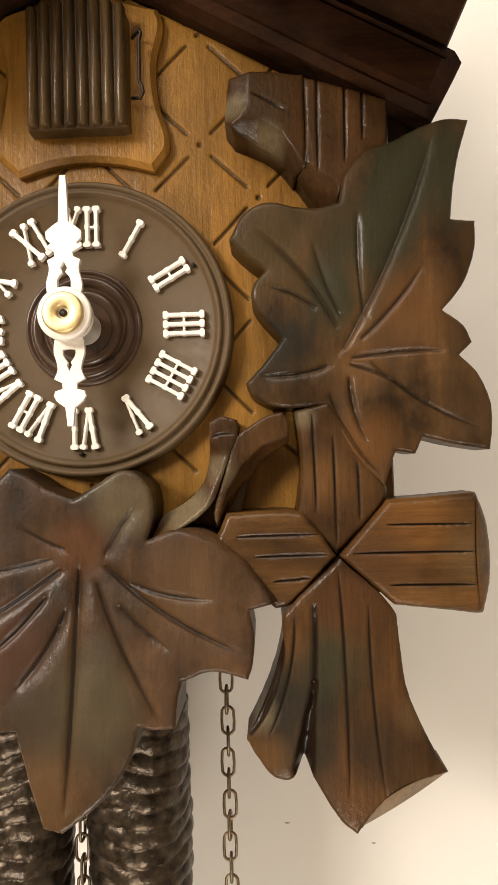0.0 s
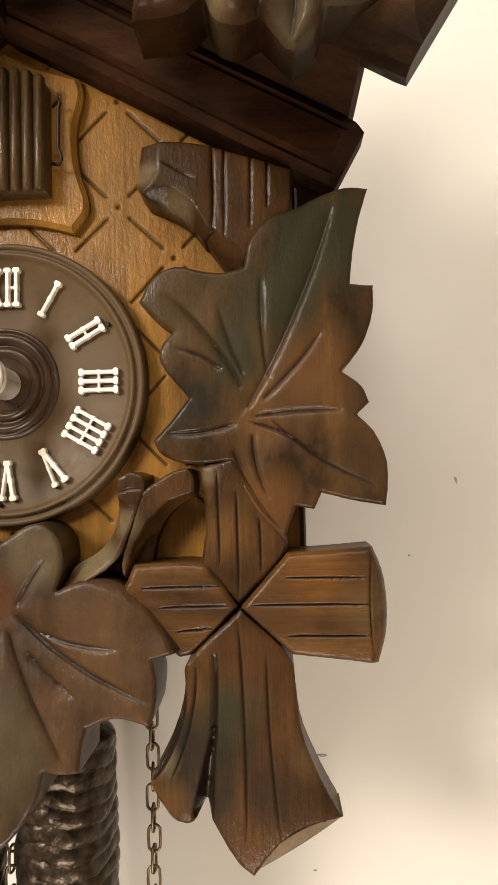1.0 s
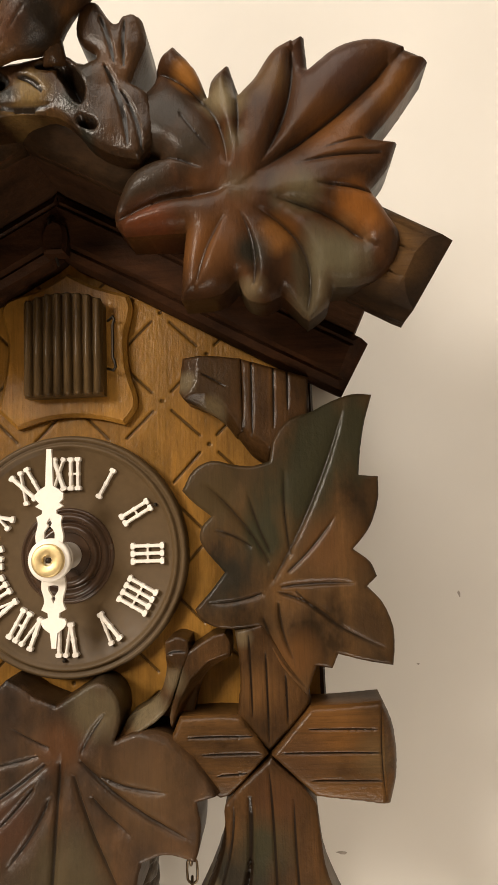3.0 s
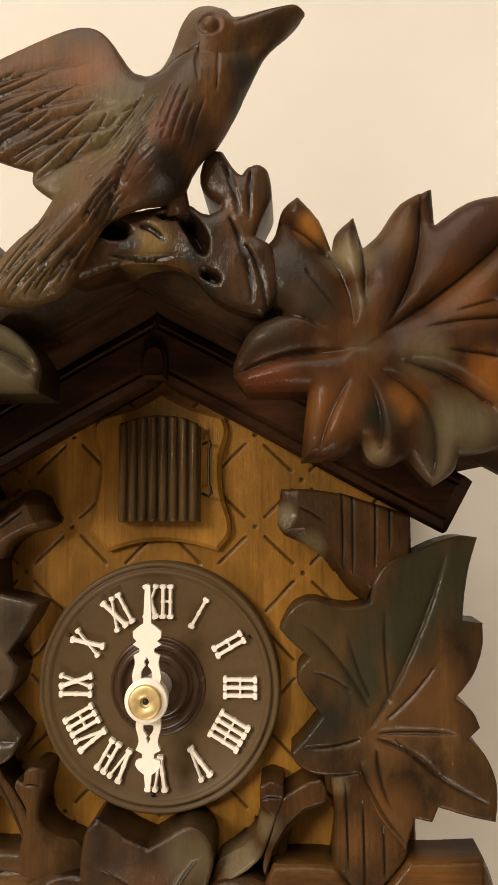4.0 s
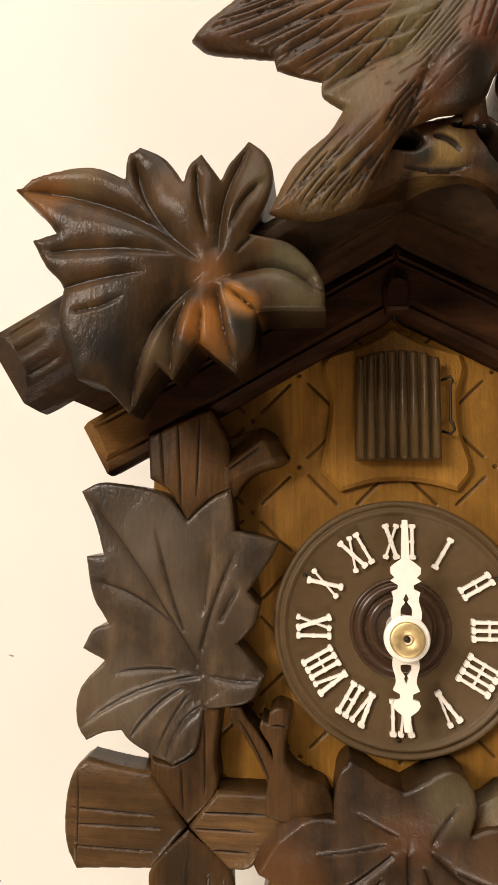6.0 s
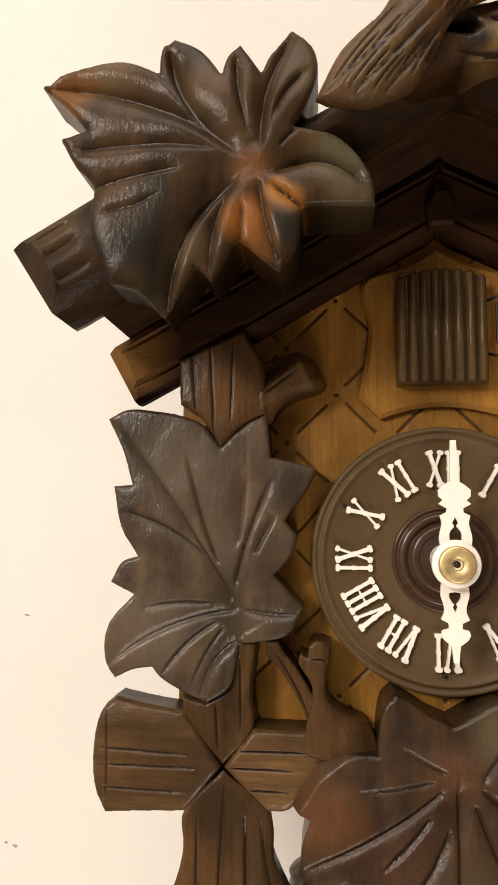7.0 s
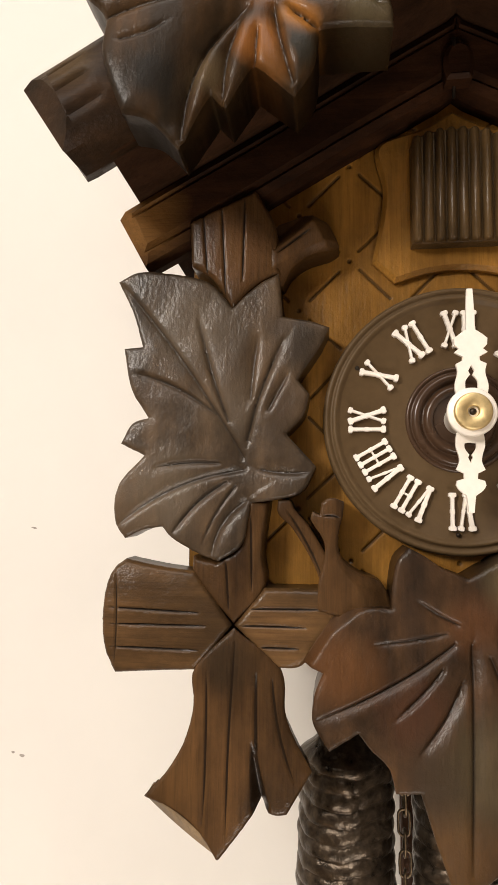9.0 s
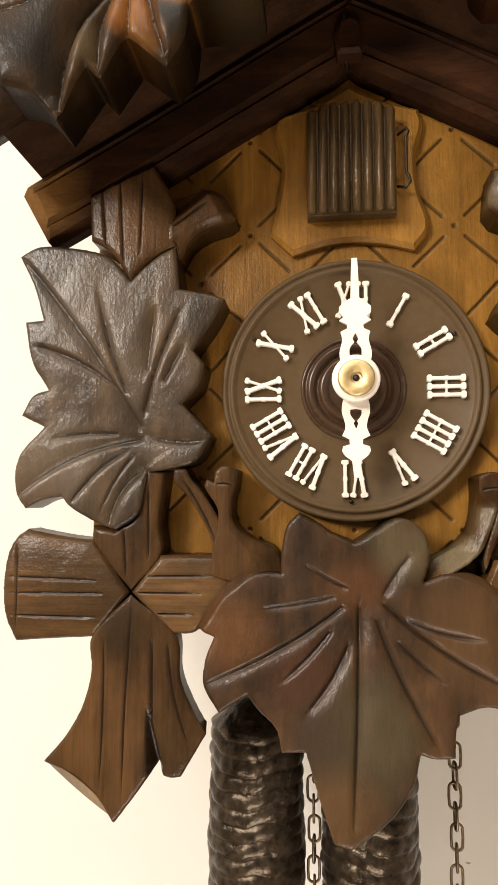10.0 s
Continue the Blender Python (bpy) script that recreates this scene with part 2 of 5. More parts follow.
# The pale lobe patches carry painted sheen and highlight as well as stain.
M_CROWN_L = wood("stain crown leaf left", (0.022, 0.014, 0.008), (0.058, 0.032, 0.016), rough=0.42, spec=0.08, coat=0.12, bump=0.10, tool_marks=0.24, figure=0.14, blotch=0.55,
                 patches=[(-75, 73, 14, (0.011, 0.009, 0.008), 1.0), (-70, 84, 8, (0.022, 0.015, 0.011), 0.8), (-82, 117, 7, (0.12, 0.080, 0.045), 0.7), (-92, 112, 7, (0.15, 0.066, 0.022), 0.8), (-58, 111, 6, (0.085, 0.048, 0.026), 0.7), (-35, 112, 7, (0.080, 0.062, 0.040), 0.7), (-29, 92, 8, (0.095, 0.085, 0.062), 0.85), (-26, 82, 6, (0.080, 0.066, 0.046), 0.7),
                          (-39.5, 81.8, 3.6, AMBER, 1.0), (-42.5, 84.4, 3, AMBER, 1.0), (-40.5, 75, 5, SLATE, 0.9), (-50, 78, 5.5, (0.20, 0.080, 0.022), 0.9), (-46, 72, 4, (0.15, 0.066, 0.022), 0.7), (-62, 72, 5, (0.085, 0.062, 0.040), 0.7), (-48.5, 90.5, 5, (0.12, 0.050, 0.018), 0.8)])
# Besides stain, a near-black patch paints the shade under the belly.
M_BIRD = wood("stain bird", (0.040, 0.021, 0.010), (0.098, 0.048, 0.019), grain="z", tilt=35, rough=0.46, spec=0.18, coat=0.10,
              patches=[(31, 155, 6, SLATE, 0.9), (30, 147, 5, SLATE, 0.8), (38, 168, 5, (0.030, 0.018, 0.012), 0.6), (-8, 158, 8, (0.15, 0.058, 0.020), 0.8), (14, 139, 6, (0.10, 0.030, 0.012), 0.7), (-2, 142, 11, (0.105, 0.082, 0.040), 0.7), (-14, 130, 9, (0.105, 0.078, 0.038), 0.6),
                       (13, 128, 8, (0.012, 0.008, 0.006), 0.95), (20, 139, 6, (0.020, 0.010, 0.008), 0.8), (3, 129, 6, (0.07, 0.028, 0.014), 0.7), (-22, 108, 10, (0.12, 0.080, 0.038), 0.7), (-40, 150, 11, (0.055, 0.028, 0.015), 0.7)])
# Small SLATE spots paint shade into the branch's holes and the gap above.
M_BRANCH = wood("stain crown branch", (0.024, 0.013, 0.008), (0.066, 0.033, 0.016), patches=[(8, 117, 5, (0.19, 0.13, 0.058), 0.8), (4, 110, 4, (0.17, 0.11, 0.050), 0.8), (12, 108, 4, (0.15, 0.085, 0.035), 0.7), (2, 116, 2.6, SLATE, 1.0), (18, 113.5, 3, SLATE, 1.0), (21, 104.5, 2.6, SLATE, 1.0), (22, 121, 4, SLATE, 0.7), (29, 122, 6, (0.10, 0.048, 0.022), 0.5)])
M_ROOF = wood("dark roof stain", (0.026, 0.014, 0.010), (0.055, 0.028, 0.019), grain="x", rough=0.7, coat=0.0, spec=0.04, blotch=0.3)
# The left end's amber patch is brightened to paint light falling there.
M_BARGE = wood("reddish dark stain", (0.015, 0.007, 0.0045), (0.043, 0.019, 0.011), grain="x", rough=0.65, coat=0.02, spec=0.05, tilt=29,
               patches=[(-88, 57, 13, (0.165, 0.086, 0.032), 0.9)])
M_BEAM = wood("beam stain", (0.014, 0.009, 0.007), (0.042, 0.024, 0.015), grain="x", rough=0.5, coat=0.07, spec=0.08,
              patches=[(94, 74, 9, BROWN, 0.7), (-96, 80, 7, (0.075, 0.048, 0.026), 0.7)])
M_FACADE = wood("amber facade wood", (0.190, 0.094, 0.021), (0.275, 0.142, 0.034), rough=0.42, coat=0.16, blotch=0.35, bump=0.30, figure=0.26)
M_CASE = wood("dark case wood", (0.015, 0.008, 0.006), (0.035, 0.018, 0.011), blotch=0.3)
M_DOOR = wood("grey brown door", (0.048, 0.030, 0.016), (0.110, 0.070, 0.036), blotch=0.4, rough=0.32, coat=0.3)
M_DIAL = plain("brown dial plastic", (0.086, 0.054, 0.025), 0.46, vary=0.06, scale=700, spec=0.20)
M_DIAL_C = plain("dark glossy dial plastic", (0.050, 0.027, 0.015), 0.24, vary=0.03, scale=60, spec=0.45)
M_WHITE = plain("ivory plastic", (0.82, 0.77, 0.70), 0.38, vary=0.03, scale=700)
M_BRASS = plain("brass", (0.72, 0.57, 0.30), 0.48, metal=1.0, vary=0.08, scale=900)
M_STEEL = plain("dark wire", (0.045, 0.036, 0.028), 0.5, metal=0.9, vary=0.2, scale=800)
M_CHAIN = plain("aged brass chain", (0.16, 0.115, 0.07), 0.38, metal=0.9, vary=0.25, scale=900)
M_CONE = plain("bronzed cast iron", (0.056, 0.042, 0.029), 0.32, metal=0.75, vary=0.5, scale=330, bump=0.55)
M_ROD = wood("pendulum rod wood", (0.030, 0.014, 0.009), (0.060, 0.028, 0.017), blotch=0.3)
M_WALL = plain("off-white wall paint", (0.68, 0.655, 0.615), 0.75, vary=0.025, scale=9, bump=0.02)
M_ROOM = plain("room wall paint", (0.76, 0.71, 0.63), 0.8, vary=0.03, scale=3)
M_FLOOR = wood("floor boards wood", (0.36, 0.26, 0.17), (0.52, 0.39, 0.27), grain="x")
M_SCUFF = plain("grey scuff", (0.30, 0.27, 0.24), 0.8, vary=0.2)


# ---- mesh helpers ----
from mathutils.geometry import delaunay_2d_cdt

rng = np.random.default_rng(7)
WAVES = [(rng.uniform(-1, 1, 2) * f, rng.uniform(0, 6.28), a) for f, a in ((0.25, 1.0), (0.25, 1.0), (0.5, 0.7), (0.5, 0.7), (0.9, 0.25), (0.9, 0.25))]


def ripple(p):
    """Slow unevenness of hand-cut wood, about -1 to 1, at points p in millimetres."""
    return sum(a * np.sin(p @ k + ph) for k, ph, a in WAVES) / 2.4


def part(name, mesh, material, parent, label=""):
    if isinstance(mesh, bmesh.types.BMesh):
        bm, mesh = mesh, bpy.data.meshes.new(name)
        bm.to_mesh(mesh)
        bm.free()
    if material is not None and not mesh.materials:
        mesh.materials.append(material)
    ob = new(name, mesh)
    ob.parent = parent
    return tagged(ob, label)


def raw_mesh(name, verts, faces, smooth=True):
    """A mesh from points in clock millimetres."""
    me = bpy.data.meshes.new(name)
    me.from_pydata([tuple(float(c) * MM for c in v) for v in verts], [], faces)
    me.polygons.foreach_set("use_smooth", [smooth] * len(me.polygons))
    me.update()
    return me


def spline(points, step=0.8, corner=48):
    """A closed outline through the points: round where it turns gently, sharp at tips and notches."""
    p = np.array(points, float)
    n = len(p)
    tangents = []
    for i in range(n):
        a, b = p[i] - p[i - 1], p[(i + 1) % n] - p[i]
        turn = abs((math.degrees(math.atan2(b[1], b[0]) - math.atan2(a[1], a[0])) + 180) % 360 - 180)
        if turn > corner:
            tangents.append((a, b))
        else:
            t = (p[(i + 1) % n] - p[i - 1])
            t = t / (np.linalg.norm(t) + 1e-9)
            tangents.append((t * np.linalg.norm(a), t * np.linalg.norm(b)))
    out = []
    for i in range(n):
        j = (i + 1) % n
        p0, p1, m0, m1 = p[i], p[j], tangents[i][1], tangents[j][0]
        k = max(2, int(np.linalg.norm(p1 - p0) / step))
        for s in np.arange(k) / k:
            out.append((2 * s**3 - 3 * s**2 + 1) * p0 + (s**3 - 2 * s**2 + s) * m0 + (3 * s**2 - 2 * s**3) * p1 + (s**3 - s**2) * m1)
    return np.array(out)


def inside(p, ring):
    x, y = p[:, 0], p[:, 1]
    hit = np.zeros(len(p), bool)
    for (x0, y0), (x1, y1) in zip(ring, np.roll(ring, -1, 0)):
        cross = (y0 > y) != (y1 > y)
        hit ^= cross & (x < (x1 - x0) * (y - y0) / (y1 - y0 + 1e-12) + x0)
    return hit


def gap(p, a, b):
    """Distance from points p to a segment, where along it, and on which side."""
    d = b - a
    s = np.clip(((p - a) @ d) / (d @ d + 1e-12), 0, 1)
    off = p - a - s[:, None] * d
    side = np.sign(d[0] * (p[:, 1] - a[1]) - d[1] * (p[:, 0] - a[0]))
    return np.hypot(off[:, 0], off[:, 1]), s, side


def edge_distance(p, ring):
    best = np.full(len(p), 1e9)
    for a, b in zip(ring, np.roll(ring, -1, 0)):
        best = np.minimum(best, gap(p, a, b)[0])
    return best


def scaled(points, centre, k):
    """An outline made k times as large about a point."""
    return [(centre[0] + (x - centre[0]) * k, centre[1] + (z - centre[1]) * k) for x, z in points]


def bow(start, end, bend, n=10):
    a, b = np.array(start, float), np.array(end, float)
    mid = (a + b) / 2 + bend * np.array([-(b - a)[1], (b - a)[0]])
    s = np.linspace(0, 1, n + 1)[:, None]
    return (1 - s) ** 2 * a + 2 * s * (1 - s) * mid + s**2 * b


def cut_points(start, end, bend=0.0, width=1.3, depth=1.2, slope=2.2, soft=0.0):
    """Points along a cut's bottom and along its two lips, for the mesh to follow."""
    curve = bow(start, end, bend)
    out = []
    for i in range(10):
        a, b = curve[i], curve[i + 1]
        d = (b - a) / (np.linalg.norm(b - a) + 1e-9)
        n = np.array((-d[1], d[0]))
        k = max(1, int(np.linalg.norm(b - a) / 0.5))
        for s in np.arange(k) / k:
            along = (i + s) / 10
            taper = 1 - along if soft > 0.2 else math.sqrt(min(max(min((along + soft) * 5, (1 - along) * 3.2), 0), 1))
            w = 0.50 * width * (0.35 + 0.65 * taper)
            slope = min(slope, 1.6)
            p = a + s * (b - a)
            out += [p, p + n * w * slope * 0.8, p - n * w * 0.8]
            if w > 1.1:
                out += [p + n * w * slope * 0.4, p - n * w * 0.4]
            if w > 1.6:
                out += [p + n * 0.35, p - n * 0.35]
    return np.array(out)


def groove(p, start, end, bend=0.0, width=1.3, depth=1.2, slope=2.2, soft=0.0):
    """A gouged cut from start to end, bowed by bend (part of its length), tapering at its ends:
    steep on one side, and with a slope times as wide on the other. Returns how deep it cuts at p."""
    a, b = np.array(start, float), np.array(end, float)
    cut = np.zeros(len(p))
    n = 10
    curve = bow(start, end, bend)
    for i in range(n):
        d, u, side = gap(p, curve[i], curve[i + 1])
        along = (i + u) / n
        taper = 1 - along if soft > 0.2 else np.sqrt(np.clip(np.minimum((along + soft) * 5, (1 - along) * 3.2), 0, 1))
        w = 0.50 * width * (0.35 + 0.65 * taper) * np.where(side > 0, min(slope, 1.6) * 0.8, 0.8)
        prof = np.clip(1 - d / w, 0, 1)
        cut = np.maximum(cut, depth * taper * prof**1.25)
    return cut


def crease(p, start, end, bend, reach, depth, lean):
    """A valley between two swelling faces of a carved leaf: sharp at its bottom, steep on one side and long on the other.
    Returns how far the face falls at p, and how near p lies to the bottom line."""
    curve, n = bow(start, end, bend), 10
    fall, line = np.zeros(len(p)), np.zeros(len(p))
    for i in range(n):
        d, u, side = gap(p, curve[i], curve[i + 1])
        along = (i + u) / n
        taper = np.sqrt(np.clip(np.minimum((along + 0.10) * 5, (1 - along) * 3.2 + 0.04), 0, 1))
        w = np.where((side > 0) == (lean >= 1), 0.42 * reach, 0.17 * reach)
        fall = np.maximum(fall, depth * taper * np.exp(-d / w))
        line = np.maximum(line, taper * np.exp(-(d / 0.5) ** 2))
    return fall, line


def shade_cuts(me, cut, deep, sides=0.0):
    """Marks on the points how far the cuts are darkened to paint their shade: fully at twice the depth given.
    sides: how far the sawn sides are darkened, as if they lay in shade."""
    # The attribute called stain holds this painted shade.
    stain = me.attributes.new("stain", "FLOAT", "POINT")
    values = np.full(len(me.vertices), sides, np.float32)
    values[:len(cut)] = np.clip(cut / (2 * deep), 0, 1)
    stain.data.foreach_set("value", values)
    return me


def relief(name, outline, front, back, height=None, grooves=(), rim=1.0, pillow=1.0, pillow_width=6.0,
           fine=0.75, rough=0.12, double=False, corner=48, dish=None, tilt=(0, 0, 0), stained=0.5, round_edge=0.0, undercut=0.0, sides=0.0, creases=()):
    """A carved board: an outline with a modelled face at depth front (towards the room), cut back to depth back.
    dish: (x, z, radius, depth) of a hollow; tilt: (z0, per_mm) leans the face towards the room below z0."""
    ring = spline(outline, corner=corner)
    ring = ring + 0.03 * rng.standard_normal(ring.shape)
    lo, hi = ring.min(0), ring.max(0)
    gx, gz = np.meshgrid(np.arange(lo[0], hi[0], fine), np.arange(lo[1], hi[1], fine * 0.87))
    gx = gx + (np.arange(gx.shape[0]) % 2)[:, None] * fine / 2
    grid = np.c_[gx.ravel(), gz.ravel()]
    grid = grid[inside(grid, ring)]
    grid = grid[edge_distance(grid, ring) > fine * 0.45]
    grid = grid + rng.uniform(-0.06, 0.06, grid.shape) * fine
    for g in grooves:
        extra = cut_points(*g)
        extra = extra[inside(extra, ring)]
        if len(extra):
            extra = extra[edge_distance(extra, ring) > 0.3]
        if len(extra):
            if g[3] < 3.0:
                grid = grid[groove(grid, *g) <= 0]
            near = np.abs(grid - extra.mean(0)).max(1) < np.abs(extra - extra.mean(0)).max() + 1
            close = np.full(len(grid), 9.0)
            close[near] = [np.min(np.hypot(*(extra - q).T)) for q in grid[near]]
            grid = np.r_[grid[close > 0.30], extra]
    for c in creases:
        extra = cut_points(c[0], c[1], c[2], 0.9)
        extra = extra[inside(extra, ring)]
        extra = extra[edge_distance(extra, ring) > 0.3]
        near = np.abs(grid - extra.mean(0)).max(1) < np.abs(extra - extra.mean(0)).max() + 1
        close = np.full(len(grid), 9.0)
        close[near] = [np.min(np.hypot(*(extra - q).T)) for q in grid[near]]
        grid = np.r_[grid[close > 0.30], extra]
    pts = np.r_[ring, grid]
    n = len(ring)
    got = delaunay_2d_cdt([Vector(v) for v in pts], [(i, (i + 1) % n) for i in range(n)], [], 1, 1e-6)
    flat = np.array([tuple(v) for v in got[0]])
    tris = [tuple(f) for f in got[2]]
    d = edge_distance(flat, ring)
    h = rough * ripple(flat)
    k = np.clip(1 - d / rim, 0, 1)
    h -= rim * (1 - np.sqrt(1 - k**2 + 1e-9))
    h -= pillow * np.exp(-d / pillow_width)
    if dish:
        h -= dish[3] * np.exp(-((flat - dish[:2]) ** 2).sum(1) / dish[2] ** 2)
    if height:
        h += height(flat) * (np.sqrt(1 - np.clip(1 - d / round_edge, 0, 1) ** 2) if round_edge else 1.0)
    if tilt[1]:
        h += np.clip(tilt[0] - flat[:, 1], 0, 200) * tilt[1]
    # cut also drives painted groove shade; stained and sides set how strong it is
    cut = np.zeros(len(flat))
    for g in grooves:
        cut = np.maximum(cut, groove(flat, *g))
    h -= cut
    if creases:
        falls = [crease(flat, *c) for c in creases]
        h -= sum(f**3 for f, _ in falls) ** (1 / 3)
        # Crease bottoms get a dark line painted in as shade.
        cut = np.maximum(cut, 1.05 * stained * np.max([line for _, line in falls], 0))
    y = np.minimum(front - h, back - 0.6)
    area = [(flat[b] - flat[a])[0] * (flat[c] - flat[a])[1] - (flat[b] - flat[a])[1] * (flat[c] - flat[a])[0] for a, b, c in tris]
    tris = [t if s > 0 else t[::-1] for t, s in zip(tris, area)]
    verts = list(np.c_[flat[:, 0], y, flat[:, 1]])
    faces = list(tris)
    count = {}
    for t in tris:
        for a, b in zip(t, t[1:] + t[:1]):
            count[(a, b)] = count.get((a, b), 0) + 1
    rim_edges = [(a, b) for a, b in count if (b, a) not in count]
    if double:
        m = len(verts)
        verts += list(np.c_[flat[:, 0], 2 * back - y, flat[:, 1]])
        faces += [tuple(m + i for i in t[::-1]) for t in tris]
        faces += [(b, a, a + m, b + m) for a, b in rim_edges]
        return shade_cuts(raw_mesh(name, verts, faces), cut, stained)
    first, second = {}, {}
    after, before = dict(rim_edges), {b: a for a, b in rim_edges}
    for a, b in rim_edges:
        for i in (a, b):
            if i not in first:
                first[i] = len(verts)
                verts.append((flat[i, 0], y[i], flat[i, 1]))
                second[i] = len(verts)
                d = flat[after.get(i, i)] - flat[before.get(i, i)]
                d = d / (np.linalg.norm(d) + 1e-9) * undercut
                verts.append((flat[i, 0] - d[1], back, flat[i, 1] + d[0]))
        faces.append((first[b], first[a], second[a], second[b]))
    loop, at = [], dict(rim_edges)
    start = rim_edges[0][0]
    i = start
    while True:
        loop.append(second[i])
        i = at.get(i)
        if i is None or i == start or len(loop) > len(at):
            break
    if i == start:
        faces.append(tuple(loop[::-1]))
    return shade_cuts(raw_mesh(name, verts, faces), cut, stained, sides)


def box(bm, x0, x1, y0, y1, z0, z1, bevel=0.0):
    """A box in clock millimetres, with bevelled edges."""
    got = bmesh.ops.create_cube(bm, size=1.0)["verts"]
    bmesh.ops.transform(bm, matrix=Matrix.LocRotScale(Vector(((x0 + x1) / 2, (y0 + y1) / 2, (z0 + z1) / 2)) * MM, None,
                        Vector((x1 - x0, y1 - y0, z1 - z0)) * MM), verts=got)
    if bevel:
        edges = list({e for v in got for e in v.link_edges})
        bmesh.ops.bevel(bm, geom=edges, offset=bevel * MM, segments=2, affect="EDGES", profile=0.6)
    return bm


def extrude(name, outline, y0, y1, bevel=0.4, smooth=False):
    """A flat piece cut from board: outline in x and z, from depth y0 (room side) to y1, with its front edge eased."""
    ring = np.array(outline, float)
    area = 0.5 * np.sum(ring[:, 0] * np.roll(ring[:, 1], -1) - np.roll(ring[:, 0], -1) * ring[:, 1])
    if area < 0:
        ring = ring[::-1]
    nxt, prv = np.roll(ring, -1, 0) - ring, ring - np.roll(ring, 1, 0)
    nrm = lambda v: np.c_[-v[:, 1], v[:, 0]] / (np.hypot(v[:, 0], v[:, 1])[:, None] + 1e-9)
    inward = nrm(nxt) + nrm(prv)
    inward /= np.maximum(np.hypot(inward[:, 0], inward[:, 1])[:, None], 0.5)
    inner = ring + inward * bevel
    n = len(ring)
    verts = [(x, y0, z) for x, z in inner] + [(x, y0 + bevel, z) for x, z in ring] + [(x, y1, z) for x, z in ring]
    faces = [tuple(range(n)), tuple(range(3 * n - 1, 2 * n - 1, -1))]
    for i in range(n):
        j = (i + 1) % n
        faces += [(i, n + i, n + j, j), (n + i, 2 * n + i, 2 * n + j, n + j)]
    return raw_mesh(name, verts, faces, smooth)


def lathe(name, profile, segments=96, axis="y", at=(0, 0, 0)):
    """A turned piece: profile of (radius, depth), round the y axis (or z), closed where the radius is 0."""
    verts, faces, rows = [], [], []
    for r, d in profile:
        if r < 1e-6:
            rows.append([len(verts)])
            verts.append((at[0], at[1] + d, at[2]) if axis == "y" else (at[0], at[1], at[2] + d))
            continue
        row = []
        for i in range(segments):
            a = 2 * math.pi * i / segments
            row.append(len(verts))
            c, s = r * math.cos(a), r * math.sin(a)
            verts.append((at[0] + c, at[1] + d, at[2] + s) if axis == "y" else (at[0] + c, at[1] + s, at[2] + d))
        rows.append(row)
    for a, b in zip(rows, rows[1:]):
        for i in range(segments):
            j = (i + 1) % segments
            if len(a) == 1:
                faces.append((a[0], b[i], b[j]))
            elif len(b) == 1:
                faces.append((a[i], b[0], a[j]))
            else:
                faces.append((a[i], b[i], b[j], a[j]))
    return raw_mesh(name, verts, faces)


def tube(points, radius, sides=8, closed=False):
    """Points and faces of a wire through points, in millimetres. radius: one number, or one for each point."""
    p = [Vector(v) for v in points]
    n = len(p)
    radii = radius if isinstance(radius, (list, tuple)) else [radius] * n
    verts, faces = [], []
    up = Vector((0.31, 0.9, 0.17))
    for i in range(n):
        t = (p[(i + 1) % n] - p[i - 1]) if closed or 0 < i < n - 1 else (p[1] - p[0] if i == 0 else p[-1] - p[-2])
        t.normalize()
        side = t.cross(up).normalized()
        over = side.cross(t)
        for k in range(sides):
            a = 2 * math.pi * k / sides
            verts.append(tuple(p[i] + radii[i] * (math.cos(a) * side + math.sin(a) * over)))
    for i in range(n if closed else n - 1):
        j = (i + 1) % n
        for k in range(sides):
            m = (k + 1) % sides
            faces.append((i * sides + k, j * sides + k, j * sides + m, i * sides + m))
    if not closed:
        faces += [tuple(range(sides)), tuple(range(n * sides - 1, (n - 1) * sides - 1, -1))]
    return verts, faces


def join(*pieces):
    verts, faces = [], []
    for v, f in pieces:
        m = len(verts)
        verts += list(v)
        faces += [tuple(m + i for i in q) for q in f]
    return verts, faces


# ---- the room ----
def slab(name, x0, x1, y0, y1, z0, z1, material, label):
    bm = bmesh.new()
    got = bmesh.ops.create_cube(bm, size=1.0)["verts"]
    bmesh.ops.transform(bm, matrix=Matrix.LocRotScale(((x0 + x1) / 2, (y0 + y1) / 2, (z0 + z1) / 2), None, (x1 - x0, y1 - y0, z1 - z0)), verts=got)
    ob = part(name, bm, material, None, label)
    return tagged(ob, category=name.split("_")[0], kind="structure")


WALL = 0.099
wall = slab("wall_north", -2.0, 2.0, WALL, WALL + 0.12, 0.0, 2.5, M_WALL, "smooth off-white painted wall with small scuffs")
slab("wall_south", -2.0, 2.0, -3.12, -3.0, 0.0, 2.5, M_ROOM, "plain off-white painted wall")
slab("wall_west", -2.12, -2.0, -3.12, WALL + 0.12, 0.0, 2.5, M_ROOM, "plain off-white painted wall")
slab("wall_east", 2.0, 2.12, -3.12, WALL + 0.12, 0.0, 2.5, M_ROOM, "plain off-white painted wall")
slab("floor", -2.12, 2.12, -3.12, WALL + 0.12, -0.1, 0.0, M_FLOOR, "plain brown wooden floor")
slab("ceiling", -2.12, 2.12, -3.12, WALL + 0.12, 2.5, 2.6, M_WALL, "plain white ceiling")
